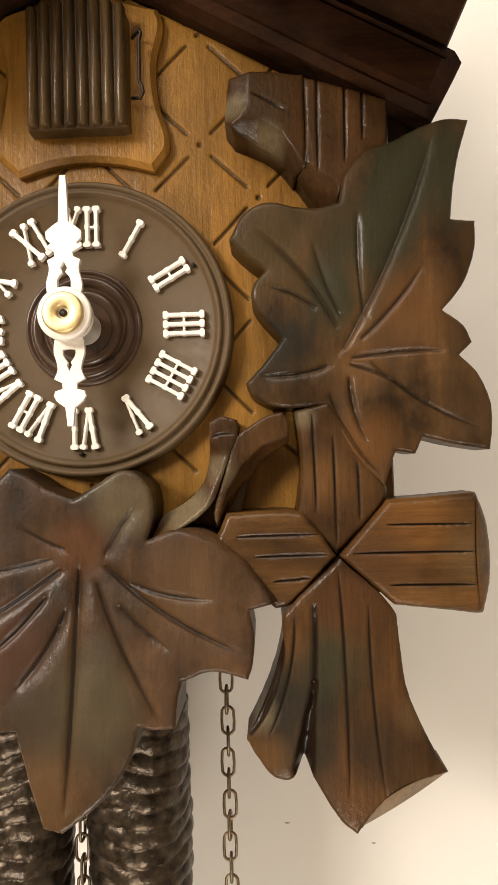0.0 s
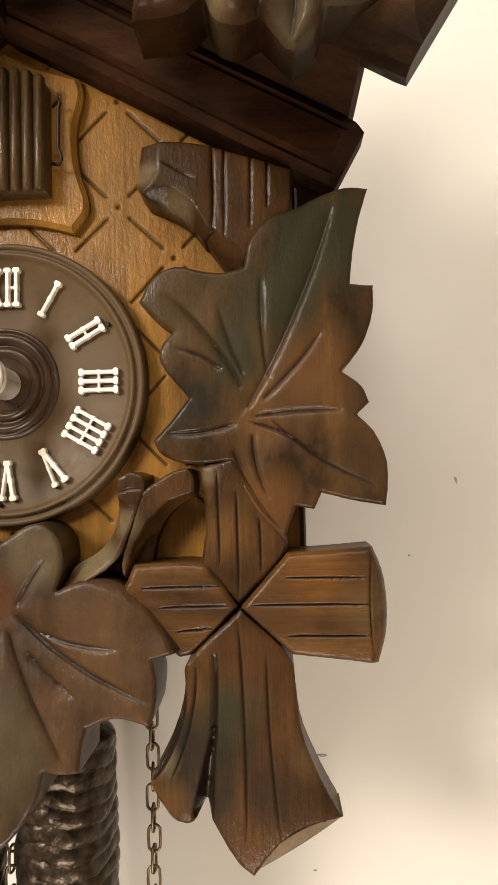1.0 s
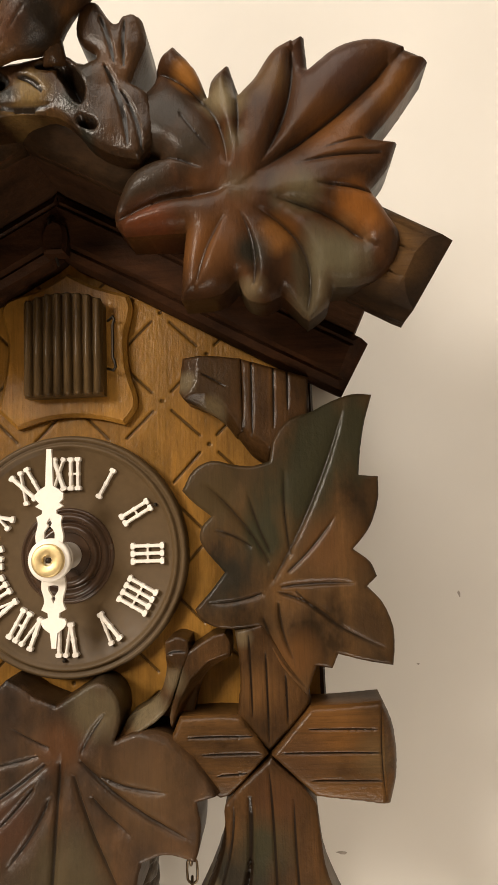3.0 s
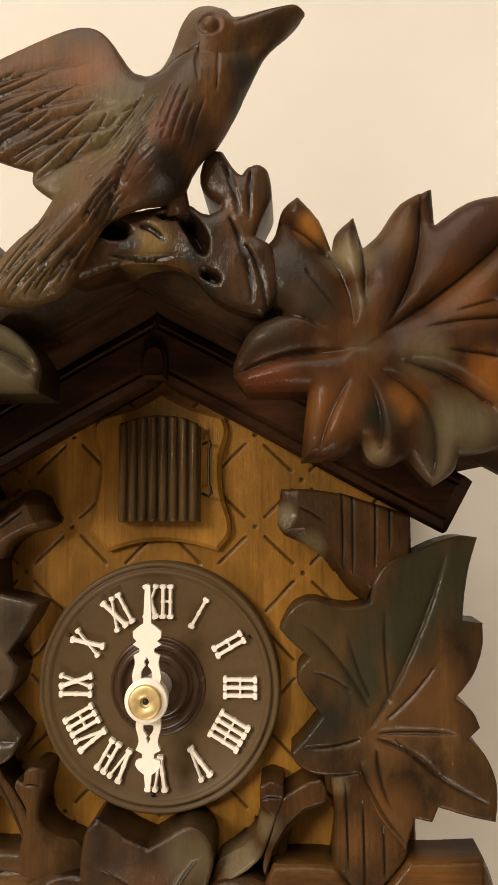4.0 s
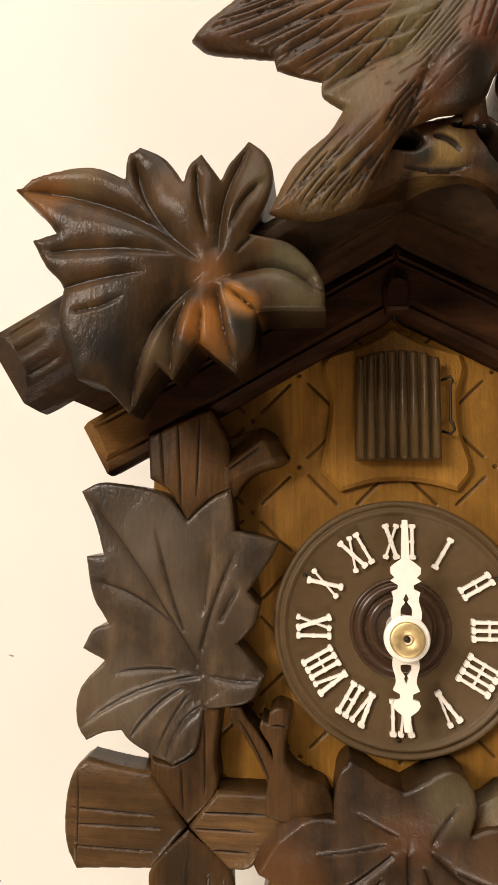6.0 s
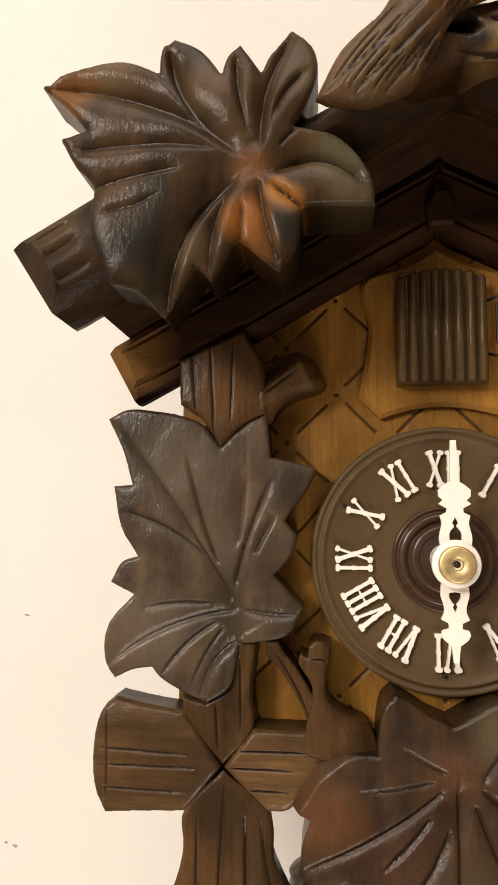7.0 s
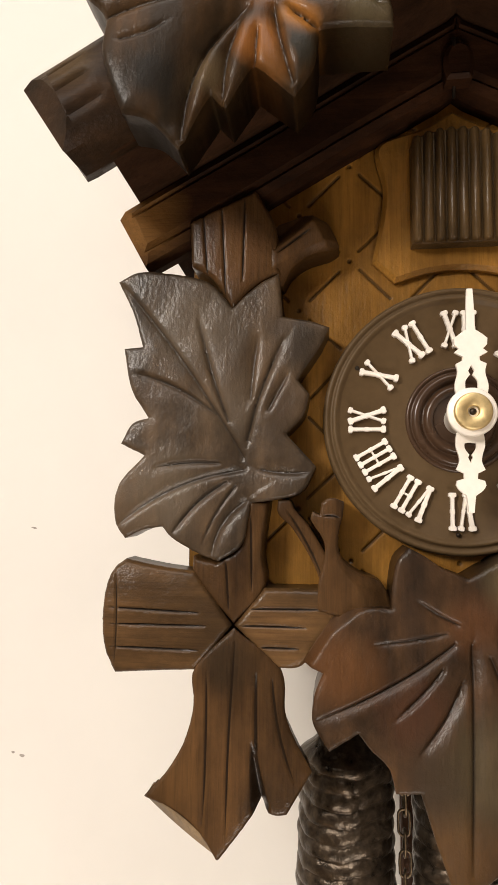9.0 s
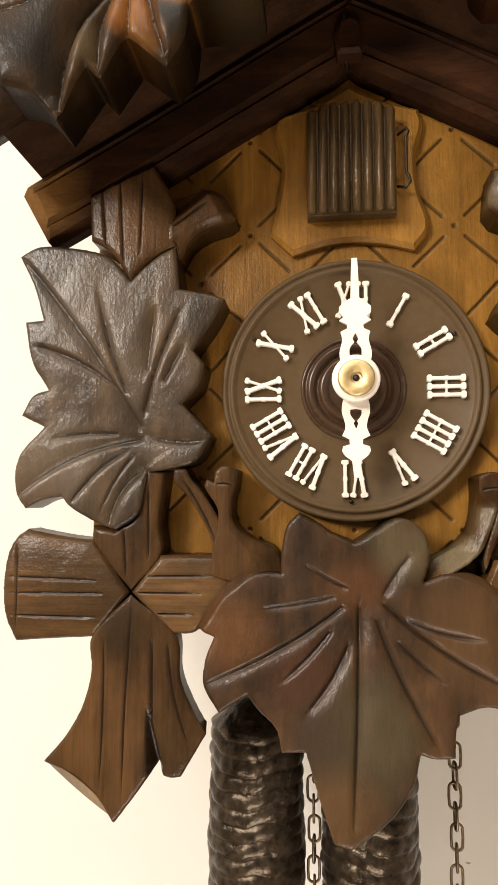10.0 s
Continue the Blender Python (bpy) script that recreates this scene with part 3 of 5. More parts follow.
for x, z, w, h, a in ((-165.8, -35.4, 2.6, 1.0, 30), (-167.3, -133.8, 2.4, 1.4, 10), (-171.5, -132.6, 1.6, 1.0, 0), (140.3, -29.3, 1.2, 3.0, 25),
                      (83.9, -136.7, 4.5, 1.4, 15), (120.8, -58.8, 1.2, 0.8, 0), (47, -173, 2.0, 0.8, 0), (80, -181, 1.6, 0.8, 0), (-118, -30, 1.0, 0.6, 0)):
    ring = [(x + w * (0.5 + 0.15 * math.sin(3 * b)) * math.cos(b + radians(a)), z + h * 0.5 * math.sin(b)) for b in np.linspace(0, 6.283, 10)[:-1]]
    me = extrude("scuff", ring, -0.06, 0.5, 0.03)
    ob = part("scuff", me, M_SCUFF, wall)
    ob.matrix_world = pose(0, WALL, BASE)


# ---- the cuckoo clock ----
clock = new("cuckoo_clock")
clock.location = (0, 0, BASE)
tagged(clock, "dark-stained carved wooden cuckoo clock hanging on the wall", "clock")

SLOPE = math.atan(0.554)        # pitch of the gable
FACE, CASE_BACK = 5.0, 98.0     # front of the facade board, back of the case


def facade():
    """The amber front board, with a lattice of cut dashes and punched dots."""
    step = 0.4
    xs, zs = np.arange(-74, 74.01, step), np.arange(-66, 112, step)
    gx, gz = np.meshgrid(xs, zs)
    p = np.c_[gx.ravel(), gz.ravel()]
    cut = np.zeros(len(p))
    for k in range(-6, 7):
        for j in range(-9, 6):
            if (k + j) % 2:
                continue
            x, z = 14.4 * k, 46.5 + 14.15 * j
            if z > 112 - 0.554 * abs(x):
                continue
            near = (abs(p[:, 0] - x) < 16) & (abs(p[:, 1] - z) < 16)
            q = p[near]
            c = 0.9 * np.clip(1 - np.hypot(q[:, 0] - x, q[:, 1] - z) / 0.9, 0, 1)
            for sx in (-1, 1):
                a = np.array((x + sx * 14.4 * 0.20 + rng.uniform(-0.4, 0.4), z + 14.15 * 0.20))
                b = np.array((x + sx * 14.4 * 0.80, z + 14.15 * 0.80 + rng.uniform(-0.4, 0.4)))
                d, s, side = gap(q, a, b)
                c = np.maximum(c, 0.75 * np.clip(1.1 - d / 0.5, 0, 1))
            cut[near] = np.maximum(cut[near], c)
    y = FACE + cut + 0.05 * ripple(p)
    keep = gz <= 112 - 0.554 * abs(gx)
    w = len(xs)
    verts = list(np.c_[p[:, 0], y, p[:, 1]])
    quad = keep[:-1, :-1] & keep[1:, :-1] & keep[:-1, 1:] & keep[1:, 1:]
    faces = [(r * w + c, r * w + c + 1, (r + 1) * w + c + 1, (r + 1) * w + c) for r, c in zip(*np.nonzero(quad))]
    body = join(([], []), (verts, faces))
    m = len(body[0])
    ring = [(-74, -66), (74, -66), (74, 70.5), (0, 111.5), (-74, 70.5)]
    back = [(x, FACE + 0.4, z) for x, z in ring] + [(x, FACE + 8, z) for x, z in ring]
    sides = [(m + i, m + 5 + i, m + 5 + (i + 1) % 5, m + (i + 1) % 5) for i in range(5)]
    me = raw_mesh("facade_board", body[0] + back, body[1] + sides + [tuple(m + 5 + i for i in range(5))], True)
    # The dashes are darkened too, painting the shade inside them.
    return shade_cuts(me, cut, 0.3)


board = part("facade_board", facade(), M_FACADE, clock, "amber-stained board cut with a lattice of dashes")
ring = [(-76, -65), (76, -65), (76, 66), (0, 108), (-76, 66)]
part("case", extrude("case", ring, FACE + 8, CASE_BACK, 0.8), M_CASE, clock, "dark brown wooden case")


# roof: two sloping panels, bargeboards on the facade, and heavy beams along the front edge
def along(u, v, sx):
    """A point u along the gable's slope from its ridge and v square to it, on side sx."""
    c, s = math.cos(SLOPE), math.sin(SLOPE)
    return sx * (u * c + v * s), -u * s + v * c


def sloped(name, sx, top, profile, u0, u1, end=2.0, rows=26, face=0.0, chamfer=0.0, smooth=False, swell=0.0):
    """A moulding along the slope: profile of (v, y, cut) round its section; its end is cut with an eased edge;
    face: how far the end's facet falls back from the front; cut: depth of a short notch running in from the end."""
    cuts = [q[2] if len(q) > 2 else 0.0 for q in profile]
    prof = np.array([q[:2] for q in profile], float)
    mid = prof.mean(0)
    us = list(np.linspace(u0, u1 - end - 14, rows - 8)) + list(np.linspace(u1 - end - 11, u1 - end, 8)) + [u1 - end * 0.4, u1]
    verts, faces = [], []
    n = len(prof)
    for i, u in enumerate(us):
        k = 1.0 if i <= rows else 0.985
        for (v, y), cut in zip(mid + (prof - mid) * k, cuts):
            y += cut * min(max((u - (u1 - end - 10)) / 4, 0), 1) * min(max((u1 - end + 0.1 - u) / 1.5, 0), 1)
            if swell and v > 5:
                v = 5 + (v - 5) * min(max((u - 15) / swell, 0.4), 1)
            wob = 0.15 * math.sin(u * 0.08 + 0.1 * v)
            x, z = along(u - (chamfer * min(max((7 - v) / 7, 0), 1) if i > rows - 1 else 0), v + wob, sx)
            if i == 0 or sx * x < 0.05:
                x = 0.02 * sx
            verts.append((x, y, z + top))
    for i in range(len(us) - 1):
        for k in range(n):
            m = (k + 1) % n
            q = (i * n + k, (i + 1) * n + k, (i + 1) * n + m, i * n + m)
            faces.append(q if sx > 0 else q[::-1])
    last = len(us) - 1
    sides = len(faces)
    verts += verts[last * n:(last + 1) * n]
    cap = tuple(range((last + 1) * n, (last + 2) * n))
    faces.append(cap[::-1] if sx > 0 else cap)
    me = raw_mesh(name, verts, faces, False)
    if smooth:
        me.polygons.foreach_set("use_smooth", [i < sides - 2 * n for i in range(len(faces))])
    if face:
        # saw the end off aslant, so that its facet turns towards the room
        x, z = along(u1 - end, mid[0], sx)
        bm = bmesh.new()
        bm.from_mesh(me)
        no = Vector((face * sx * math.cos(SLOPE), -end, -face * math.sin(SLOPE))).normalized()
        got = bmesh.ops.bisect_plane(bm, geom=bm.verts[:] + bm.edges[:] + bm.faces[:], dist=1e-7, plane_co=Vector((x, prof[:, 1].min(), z + top)) * MM, plane_no=no, clear_outer=True)
        bmesh.ops.remove_doubles(bm, verts=bm.verts[:], dist=1e-6)
        open_edges = [e for e in bm.edges if e.is_boundary and all(abs((v.co - Vector((x, prof[:, 1].min(), z + top)) * MM).dot(no)) < 1e-5 for v in e.verts)]
        for e in open_edges:
            e.smooth = False
        for f in bmesh.ops.holes_fill(bm, edges=open_edges)["faces"]:
            f.smooth = False
        bm.to_mesh(me)
        bm.free()
    return me


for sx in (-1, 1):
    prof = [(0.5, -30), (0.5, CASE_BACK), (5.5, CASE_BACK), (5.5, -30)]
    part("roof_panel", sloped("roof_panel", sx, 110.5, prof, -1, 100.5, end=0.6), M_ROOF, clock, "dark brown sloping roof board")
    prof = [(-16.8, 4.8), (-17.2, 0.5), (-16.2, -3.5), (-14.2, -5.0), (-13.2, -4.2), (-12.2, -6.0), (-4.0, -6.6), (-3.0, -5.6), (-2.2, -6.4), (0.0, -5.0), (0.2, 4.8)]
    part("bargeboard", sloped("bargeboard", sx, 110.5, prof, -3, 105.5 if sx > 0 else 108.0, end=4.5, face=4.0), M_BARGE, clock, "dark reddish moulded bargeboard under the gable")
    prof = [(2.0, -22), (0.4, -27), (0.6, -31), (2.6, -35.4), (5.4, -38.2), (7.6, -39.4), (8.0, -39.5, 1.4), (8.4, -39.6), (14.4, -39.8), (14.8, -39.8, 1.5), (15.2, -39.7), (19.8, -38.8), (20.2, -38.6, 1.4), (20.6, -38.4), (22.8, -37.0), (24.2, -33.5), (24.8, -28), (24.0, -22)]
    part("eaves_beam", sloped("eaves_beam", sx, 110.5, prof, -6, 112.6 if sx > 0 else 111.2, end=7.0, face=5.0, chamfer=1.8 if sx > 0 else 3.0, smooth=True, swell=45.0), M_BEAM, clock, "dark log-shaped beam along the roof edge")


# ---- carvings on the facade ----
def leaf_part(name, mesh, mat, label):
    return part(name, mesh, mat, clock, label)


def veins(cuts):
    """A leaf's veins as creases, from the lines of the cuts."""
    return [(a, b, bend, min((2.8 if i % 4 == 0 else 1.7) * width, 7.0), 0.95 * depth, 0.5 if i % 3 == 1 else 1.5) for i, (a, b, bend, width, depth, lean) in enumerate(cuts)]


RIGHT_LEAF = [(92, 43.6), (89.6, 36), (88.0, 28), (87.1, 20.7), (92.6, 20.1), (92.2, 13.6), (89.5, 5.9), (84.5, -0.2), (89.1, -3.8), (90.8, -7.8), (87.8, -10.6),
              (91.8, -14.9), (94.4, -21.4), (94.6, -27.8), (94, -32.3), (85.5, -30.7), (79, -28.9), (77.2, -32.8), (72.8, -32), (69.9, -39.9), (62.5, -31),
              (57.8, -20.8), (47.5, -21.4), (41.1, -19), (39.2, -15.7), (43.9, -10.6), (47.9, -5.6), (41.3, 3.0), (41.6, 7.2), (44.5, 10.4), (39.4, 14.6),
              (36.2, 18), (39.7, 23.8), (45, 26.3), (51.5, 25.0), (56.7, 24.4), (61.8, 25.6), (63.2, 32.0), (67.6, 37.4), (74.1, 39.4), (80.7, 42.4), (87.2, 44.1)]
RIGHT_VEINS = [((62, -8), (83.4, 39.5), -0.06, 1.3, 1.5, 2.0), ((66.8, -1), (65.9, 23), 0.06, 1.0, 1.2, 2.0), ((60.5, -3), (43.0, 19.5), -0.10, 1.2, 1.4, 2.2),
               ((55.5, 1.5), (45.4, 6.4), -0.12, 1.0, 1.2, 2.0), ((61, 0), (55.5, 16), 0.06, 0.8, 0.9, 2.0), ((64, -10.4), (84.5, -9.6), 0.05, 1.2, 1.5, 2.4),
               ((63.5, -12), (80, -22), 0.16, 1.3, 1.6, 2.2), ((63, -15), (66.6, -30), -0.12, 1.2, 1.5, 2.2), ((58.5, -19), (70, -38), -0.14, 1.2, 1.5, 2.2),
               ((58, -12), (43, -14), 0.10, 1.2, 1.3, 2.0), ((66, -6), (80, 9.5), -0.06, 0.9, 1.0, 2.0), ((68, -11.6), (92.4, -27.6), -0.12, 1.0, 1.0, 1.4)]
leaf_part("maple_leaf", relief("maple_leaf", RIGHT_LEAF, -7.0, FACE, creases=veins(RIGHT_VEINS), dish=(61.5, -10, 11, 1.4), pillow=0.35, pillow_width=1.5, rim=0.7, rough=0.2, fine=0.55), M_LEAF_R,
          "carved maple leaf stained brown with a greenish black patch")

LEFT_LEAF = [(-93.1, 38.5), (-87.4, 41.1), (-78.2, 40.4), (-72.4, 39.3), (-66.6, 37.0), (-60.8, 30.2), (-57, 34.0), (-53, 37.0), (-48.2, 39.4), (-47.6, 34), (-47.0, 27.4), (-39.3, 25.9), (-34.6, 24.2),
             (-36.9, 19.5), (-43.1, 10.3), (-39.9, 6.3), (-41.4, 0.9), (-46, -4.4), (-38.2, -12.9), (-42, -19.7), (-49.6, -21.9), (-55.5, -22.7), (-56, -26.4), (-57.8, -33.9),
             (-63.9, -38.2), (-69.4, -36.2), (-76.7, -32), (-79.1, -29.2), (-84.7, -30.2), (-89.4, -32.5), (-92.3, -27.9), (-91.6, -18.6), (-84.6, -10.1), (-91.3, -6.9),
             (-88.2, -1.4), (-83.7, 0.1), (-88.6, 8.2), (-91, 19.5), (-85.7, 19.9), (-88.6, 29.3)]
LEFT_VEINS = [((-57.5, -10.5), (-92.2, 38), -0.05, 1.3, 1.5, 1.4), ((-61.5, -1), (-70, 27.3), 0.05, 1.4, 1.4, 1.4), ((-65, 1), (-87, 12.4), -0.12, 1.4, 1.5, 1.4),
              ((-64, -12.2), (-81.5, -13.4), -0.08, 1.3, 1.4, 1.4), ((-57.6, -14.0), (-92.0, -29.6), -0.16, 1.3, 1.5, 1.4), ((-62.0, -17.2), (-76.3, -31.0), -0.14, 1.4, 1.5, 1.4),
              ((-59.6, -18.4), (-68.4, -34.0), -0.10, 1.4, 1.5, 1.4), ((-56.4, -22), (-65.8, -37.8), -0.26, 5.0, 2.4, 0.7), ((-53.5, -13.6), (-38.8, -14.3), -0.10, 1.6, 1.7, 1.4),
              ((-55.6, 5), (-53.6, 22.5), 0.03, 2.2, 1.6, 1.3), ((-56.5, -6), (-46.6, 21.5), 0.07, 1.4, 1.6, 1.4), ((-50.8, 2), (-45.4, 12), 0.02, 1.5, 1.4, 1.4)]
leaf_part("maple_leaf", relief("maple_leaf", LEFT_LEAF, -7.0, FACE, creases=veins(LEFT_VEINS), dish=(-58, -12, 11, 1.3), pillow=0.35, pillow_width=1.5, rim=0.7, rough=0.2, fine=0.55), M_LEAF_L,
          "carved maple leaf in grey-brown stain")

BOTTOM_LEAF = [(-0.5, -41), (4.2, -38.2), (10.5, -34.8), (14.6, -36.2), (17.2, -39.8), (17.6, -45), (16.0, -50.6), (21.4, -48.6), (27.8, -48.4), (34, -51.6), (40.1, -57.4), (45.3, -64.9),
               (38.6, -66.5), (39.6, -72), (39.1, -78), (38, -81.2), (30.1, -79.4), (23.5, -81.5), (22.4, -85.5), (22.0, -91), (17.6, -91.4), (14.0, -90.6), (12.3, -97),
               (8.0, -103.6), (3.2, -108), (-2.5, -112.0), (-6.6, -111.0), (-9.8, -102), (-13.2, -91.2), (-19.0, -91.6), (-20.6, -86), (-24.9, -82), (-27.7, -78.6), (-34.8, -83),
               (-38.8, -76.7), (-38.5, -70.5), (-36.4, -64.9), (-41.4, -62.9), (-39.3, -56.6), (-33.6, -50.9), (-25, -48.6), (-19.3, -48.8), (-19.2, -44.4), (-17.8, -36.8),
               (-14.9, -33.6), (-10.7, -35.8), (-6.5, -38.6)]
BOTTOM_VEINS = [((0.2, -57), (-2, -108), 0.01, 1.4, 1.9, 1.8), ((4.5, -60), (19, -90), -0.06, 1.3, 1.6, 2.2), ((12.3, -60.2), (30.3, -64.0), -0.10, 1.3, 1.5, 2.2), ((6.3, -56.2), (37.7, -76.0), -0.10, 1.4, 1.7, 2.2),
                ((6.5, -53.5), (13.6, -43), 0.05, 1.2, 1.4, 2.0), ((-3, -52.3), (-13, -46.6), 0.06, 1.1, 1.3, 2.0), ((-4, -57), (-38, -76), 0.07, 1.3, 1.6, 2.0),
                ((-7, -63), (-19, -75), 0.06, 1.2, 1.5, 2.2), ((-2.6, -66), (-13.4, -82.5), 0.10, 1.4, 1.8, 2.4), ((-6, -54.5), (-24, -57.5), 0.03, 0.9, 0.9, 1.4), ((10.0, -65.2), (20.6, -74.4), -0.06, 1.1, 1.2, 2.0)]


def pared(p):
    """The upper edges of the two side lobes, pared away beyond a bowed line."""
    right = np.interp(p[:, 0], [22, 24.7, 31.5, 38.2, 42.3, 45.5], [-48.4, -49.3, -52.1, -57.3, -63.0, -68.0])
    left = np.interp(p[:, 0], [-42, -39.9, -34.1, -27.6, -19.8], [-68.0, -64.3, -55.4, -50.2, -46.5])
    return -0.9 * np.clip(np.where(p[:, 0] > 0, p[:, 1] - right, p[:, 1] - left), 0, 4) * (np.abs(p[:, 0]) > 21)


leaf_part("maple_leaf", relief("maple_leaf", BOTTOM_LEAF, -9.5, FACE, height=pared, creases=veins(BOTTOM_VEINS), dish=(0, -54, 10, 1.2), pillow=0.35, pillow_width=1.5, rim=0.7, rough=0.2, fine=0.6, tilt=(-60, 0.10, 0)), M_LEAF_B,
          "large carved maple leaf hanging below the dial")


def log_height(x0, x1, crown):
    """A rounded log standing upright between x0 and x1."""
    def f(p):
        u = np.clip((p[:, 0] - (x0 + x1) / 2) / ((x1 - x0) / 2), -1, 1)
        return crown * (np.sqrt(1 - 0.85 * u**2) - 1)
    return f


def branch_height(z0, z1, crown):
    def f(p):
        u = np.clip((p[:, 1] - (z0 + z1) / 2) / ((z1 - z0) / 2), -1, 1)
        return crown * (np.sqrt(1 - 0.85 * u**2) - 1)
    return f


def bevelled(start, end, bend, fall):
    """A face that slopes away, fall for each millimetre, below a bowed line from start to end (which runs to the right)."""
    curve = bow(start, end, bend)

    def f(p):
        line = np.interp(p[:, 0], curve[:, 0], curve[:, 1])
        return -fall * np.clip(line - p[:, 1], 0, 12)
    return f


# right: the upright log, in three lengths with the cross branch let in, as the carver cut them
part("log", relief("log", [(54.2, 56.4), (74, 50), (74, 37), (64, 31.0), (61.7, 24.4), (57.0, 27.6), (52.6, 33.4), (54.0, 40)], -6.2, FACE, height=lambda p: log_height(50, 76, 1.4)(p) + bevelled((53.0, 36.6), (63.5, 28.6), 0.06, 0.75)(p), pillow=0.35, pillow_width=1.0, rim=1.2, fine=0.5,
     grooves=[((57.5, 60), (57.2, 33), 0.0, 1.0, 1.3, 1.6), ((63.9, 56), (63.5, 35), 0.0, 1.0, 1.2, 1.6), ((67.9, 54), (67.7, 40), 0.0, 1.0, 1.1, 1.6)]), M_LOG_R, clock, "carved upright log with cut grain lines")
part("log", relief("log", [(50.1, -22), (58, -20), (70, -38), (70.3, -43), (58.9, -55.2), (49.8, -45.8), (51.2, -36)], -6.0, FACE, height=log_height(49, 72, 1.6), pillow=0.35, pillow_width=1.0, rim=1.2, fine=0.5,
     grooves=[((54.0, -23), (54.4, -46), 0.0, 0.9, 1.2, 1.8), ((58.6, -28), (58.8, -53), 0.0, 0.9, 1.2, 1.8), ((64, -34), (64.2, -48), 0.0, 0.9, 1.1, 1.8)]), M_LOG_R, clock)
part("branch", relief("branch", [(59.3, -55.4), (70.5, -43), (80, -42.6), (90.6, -41.8), (93.0, -48), (93.9, -55.4), (93.4, -63), (91.4, -69.2), (80, -67.6), (71.2, -66.6)], -8.2, FACE,
     height=lambda p: branch_height(-72, -40, 3.0)(p) - 0.85 * np.clip(p[:, 0] - 89.6, 0, 5), pillow=0.35, pillow_width=1.0, rim=1.2, fine=0.5, corner=30,
     grooves=[((69.5, -48.6), (89, -48.8), 0.0, 0.7, 1.5, 2.4), ((62, -54.8), (90, -54.9), 0.0, 0.8, 1.6, 2.2), ((70, -62), (90, -62.3), 0.0, 0.8, 1.6, 2.2), ((90, -43), (90, -68), -0.06, 0.7, 0.7, 3.0)]),
     M_LOG_RX, clock, "carved log end with cut grain lines")
part("branch", relief("branch", [(58.5, -55.3), (53.5, -48.2), (50.5, -45.2), (33.9, -45.2), (31, -52), (36, -60), (44.6, -67), (48, -66)], -7.6, FACE, height=branch_height(-70, -43, 1.8), pillow=0.35, pillow_width=1.0, rim=1.2, fine=0.5,
     grooves=[((36, -50.6), (55, -50.4), 0.0, 0.8, 1.4, 2.0), ((40, -55.2), (57, -55.0), 0.0, 0.8, 1.4, 2.0), ((44, -60.8), (53, -60.2), 0.0, 0.8, 1.4, 2.0)]), M_LOG_RX, clock)
part("log", relief("log", [(59.2, -55.8), (70.6, -67.2), (71.6, -73.8), (73.1, -85), (77.6, -96.2), (81.4, -103.4), (75, -105.4), (69.0, -108.8), (64.6, -112.6), (61.1, -116.0), (57.2, -112.6), (50.1, -100.6), (47.4, -103.8), (45.3, -104.4),
     (42.2, -103), (37.2, -95.8), (41.6, -87.1), (44.4, -79.7), (45.9, -73.4), (46.4, -68)], -8.8, FACE, height=lambda p: log_height(38, 82, 2.4)(p) + bevelled((61.1, -116.0), (81.6, -103.6), 0.30, 1.1)(p) * (p[:, 0] > 61), pillow=0.4, pillow_width=2.0, rim=0.5, fine=0.6,
     grooves=[((58.5, -58), (59.5, -108), 0.02, 1.0, 1.1, 2.4), ((53, -66), (50.8, -97), 0.05, 2.2, 2.4, 1.3, 0.05), ((50.0, -101.6), (52.6, -82), 0.0, 6.4, 5.6, 1.2, 0.3), ((45.6, -74), (37.8, -95.0), 0.12, 3.4, 2.4, 1.0, 0.05), ((71.6, -70), (79.6, -101), 0.10, 3.0, 1.4, 1.2, 0.05), ((65, -66), (67.5, -108), -0.04, 0.9, 1.0, 2.0), ((48.6, -68), (42, -95), 0.12, 1.1, 1.2, 1.2)]),
     M_LOG_R, clock, "carved forked log with cut grain lines")
# pale sawn ends: bevelled facets at the log's foot and the branch
def facet(near, far, y_near, y_far, bulge_near, bulge_far):
    """A bevelled cut between two bowed lines, each from a to b: near lies at the log's face, far lies deeper."""
    n = 14
    rows = []
    for (p, q), bulge, y in ((near, bulge_near, y_near), (far, bulge_far, y_far), (far, bulge_far, FACE)):
        line = bow(p, q, bulge, n)
        sunk = 2.2 if y == y_near else 0.0      # the log is lower at its sides
        rows.append([(x, y + sunk * (2 * i / n - 1) ** 2, z) for i, (x, z) in enumerate(line)])
    verts = rows[0] + rows[1] + rows[2]
    faces = []
    for r in range(2):
        for i in range(n):
            faces.append((r * (n + 1) + i, r * (n + 1) + i + 1, (r + 1) * (n + 1) + i + 1, (r + 1) * (n + 1) + i))
    return raw_mesh("log_end", verts, faces)


part("log_end", facet(((61.1, -116.0), (81.6, -103.6)), ((61.1, -116.4), (81.9, -103.8)), -8.6, -5.4, 0.30, -0.04), M_END, clock, "pale sawn log end")
part("log_end", facet(((37.2, -95.6), (46.6, -103.6)), ((37.3, -96.4), (45.4, -104.9)), -7.4, -5.0, -0.24, 0.02), M_END, clock, "pale sawn log end")

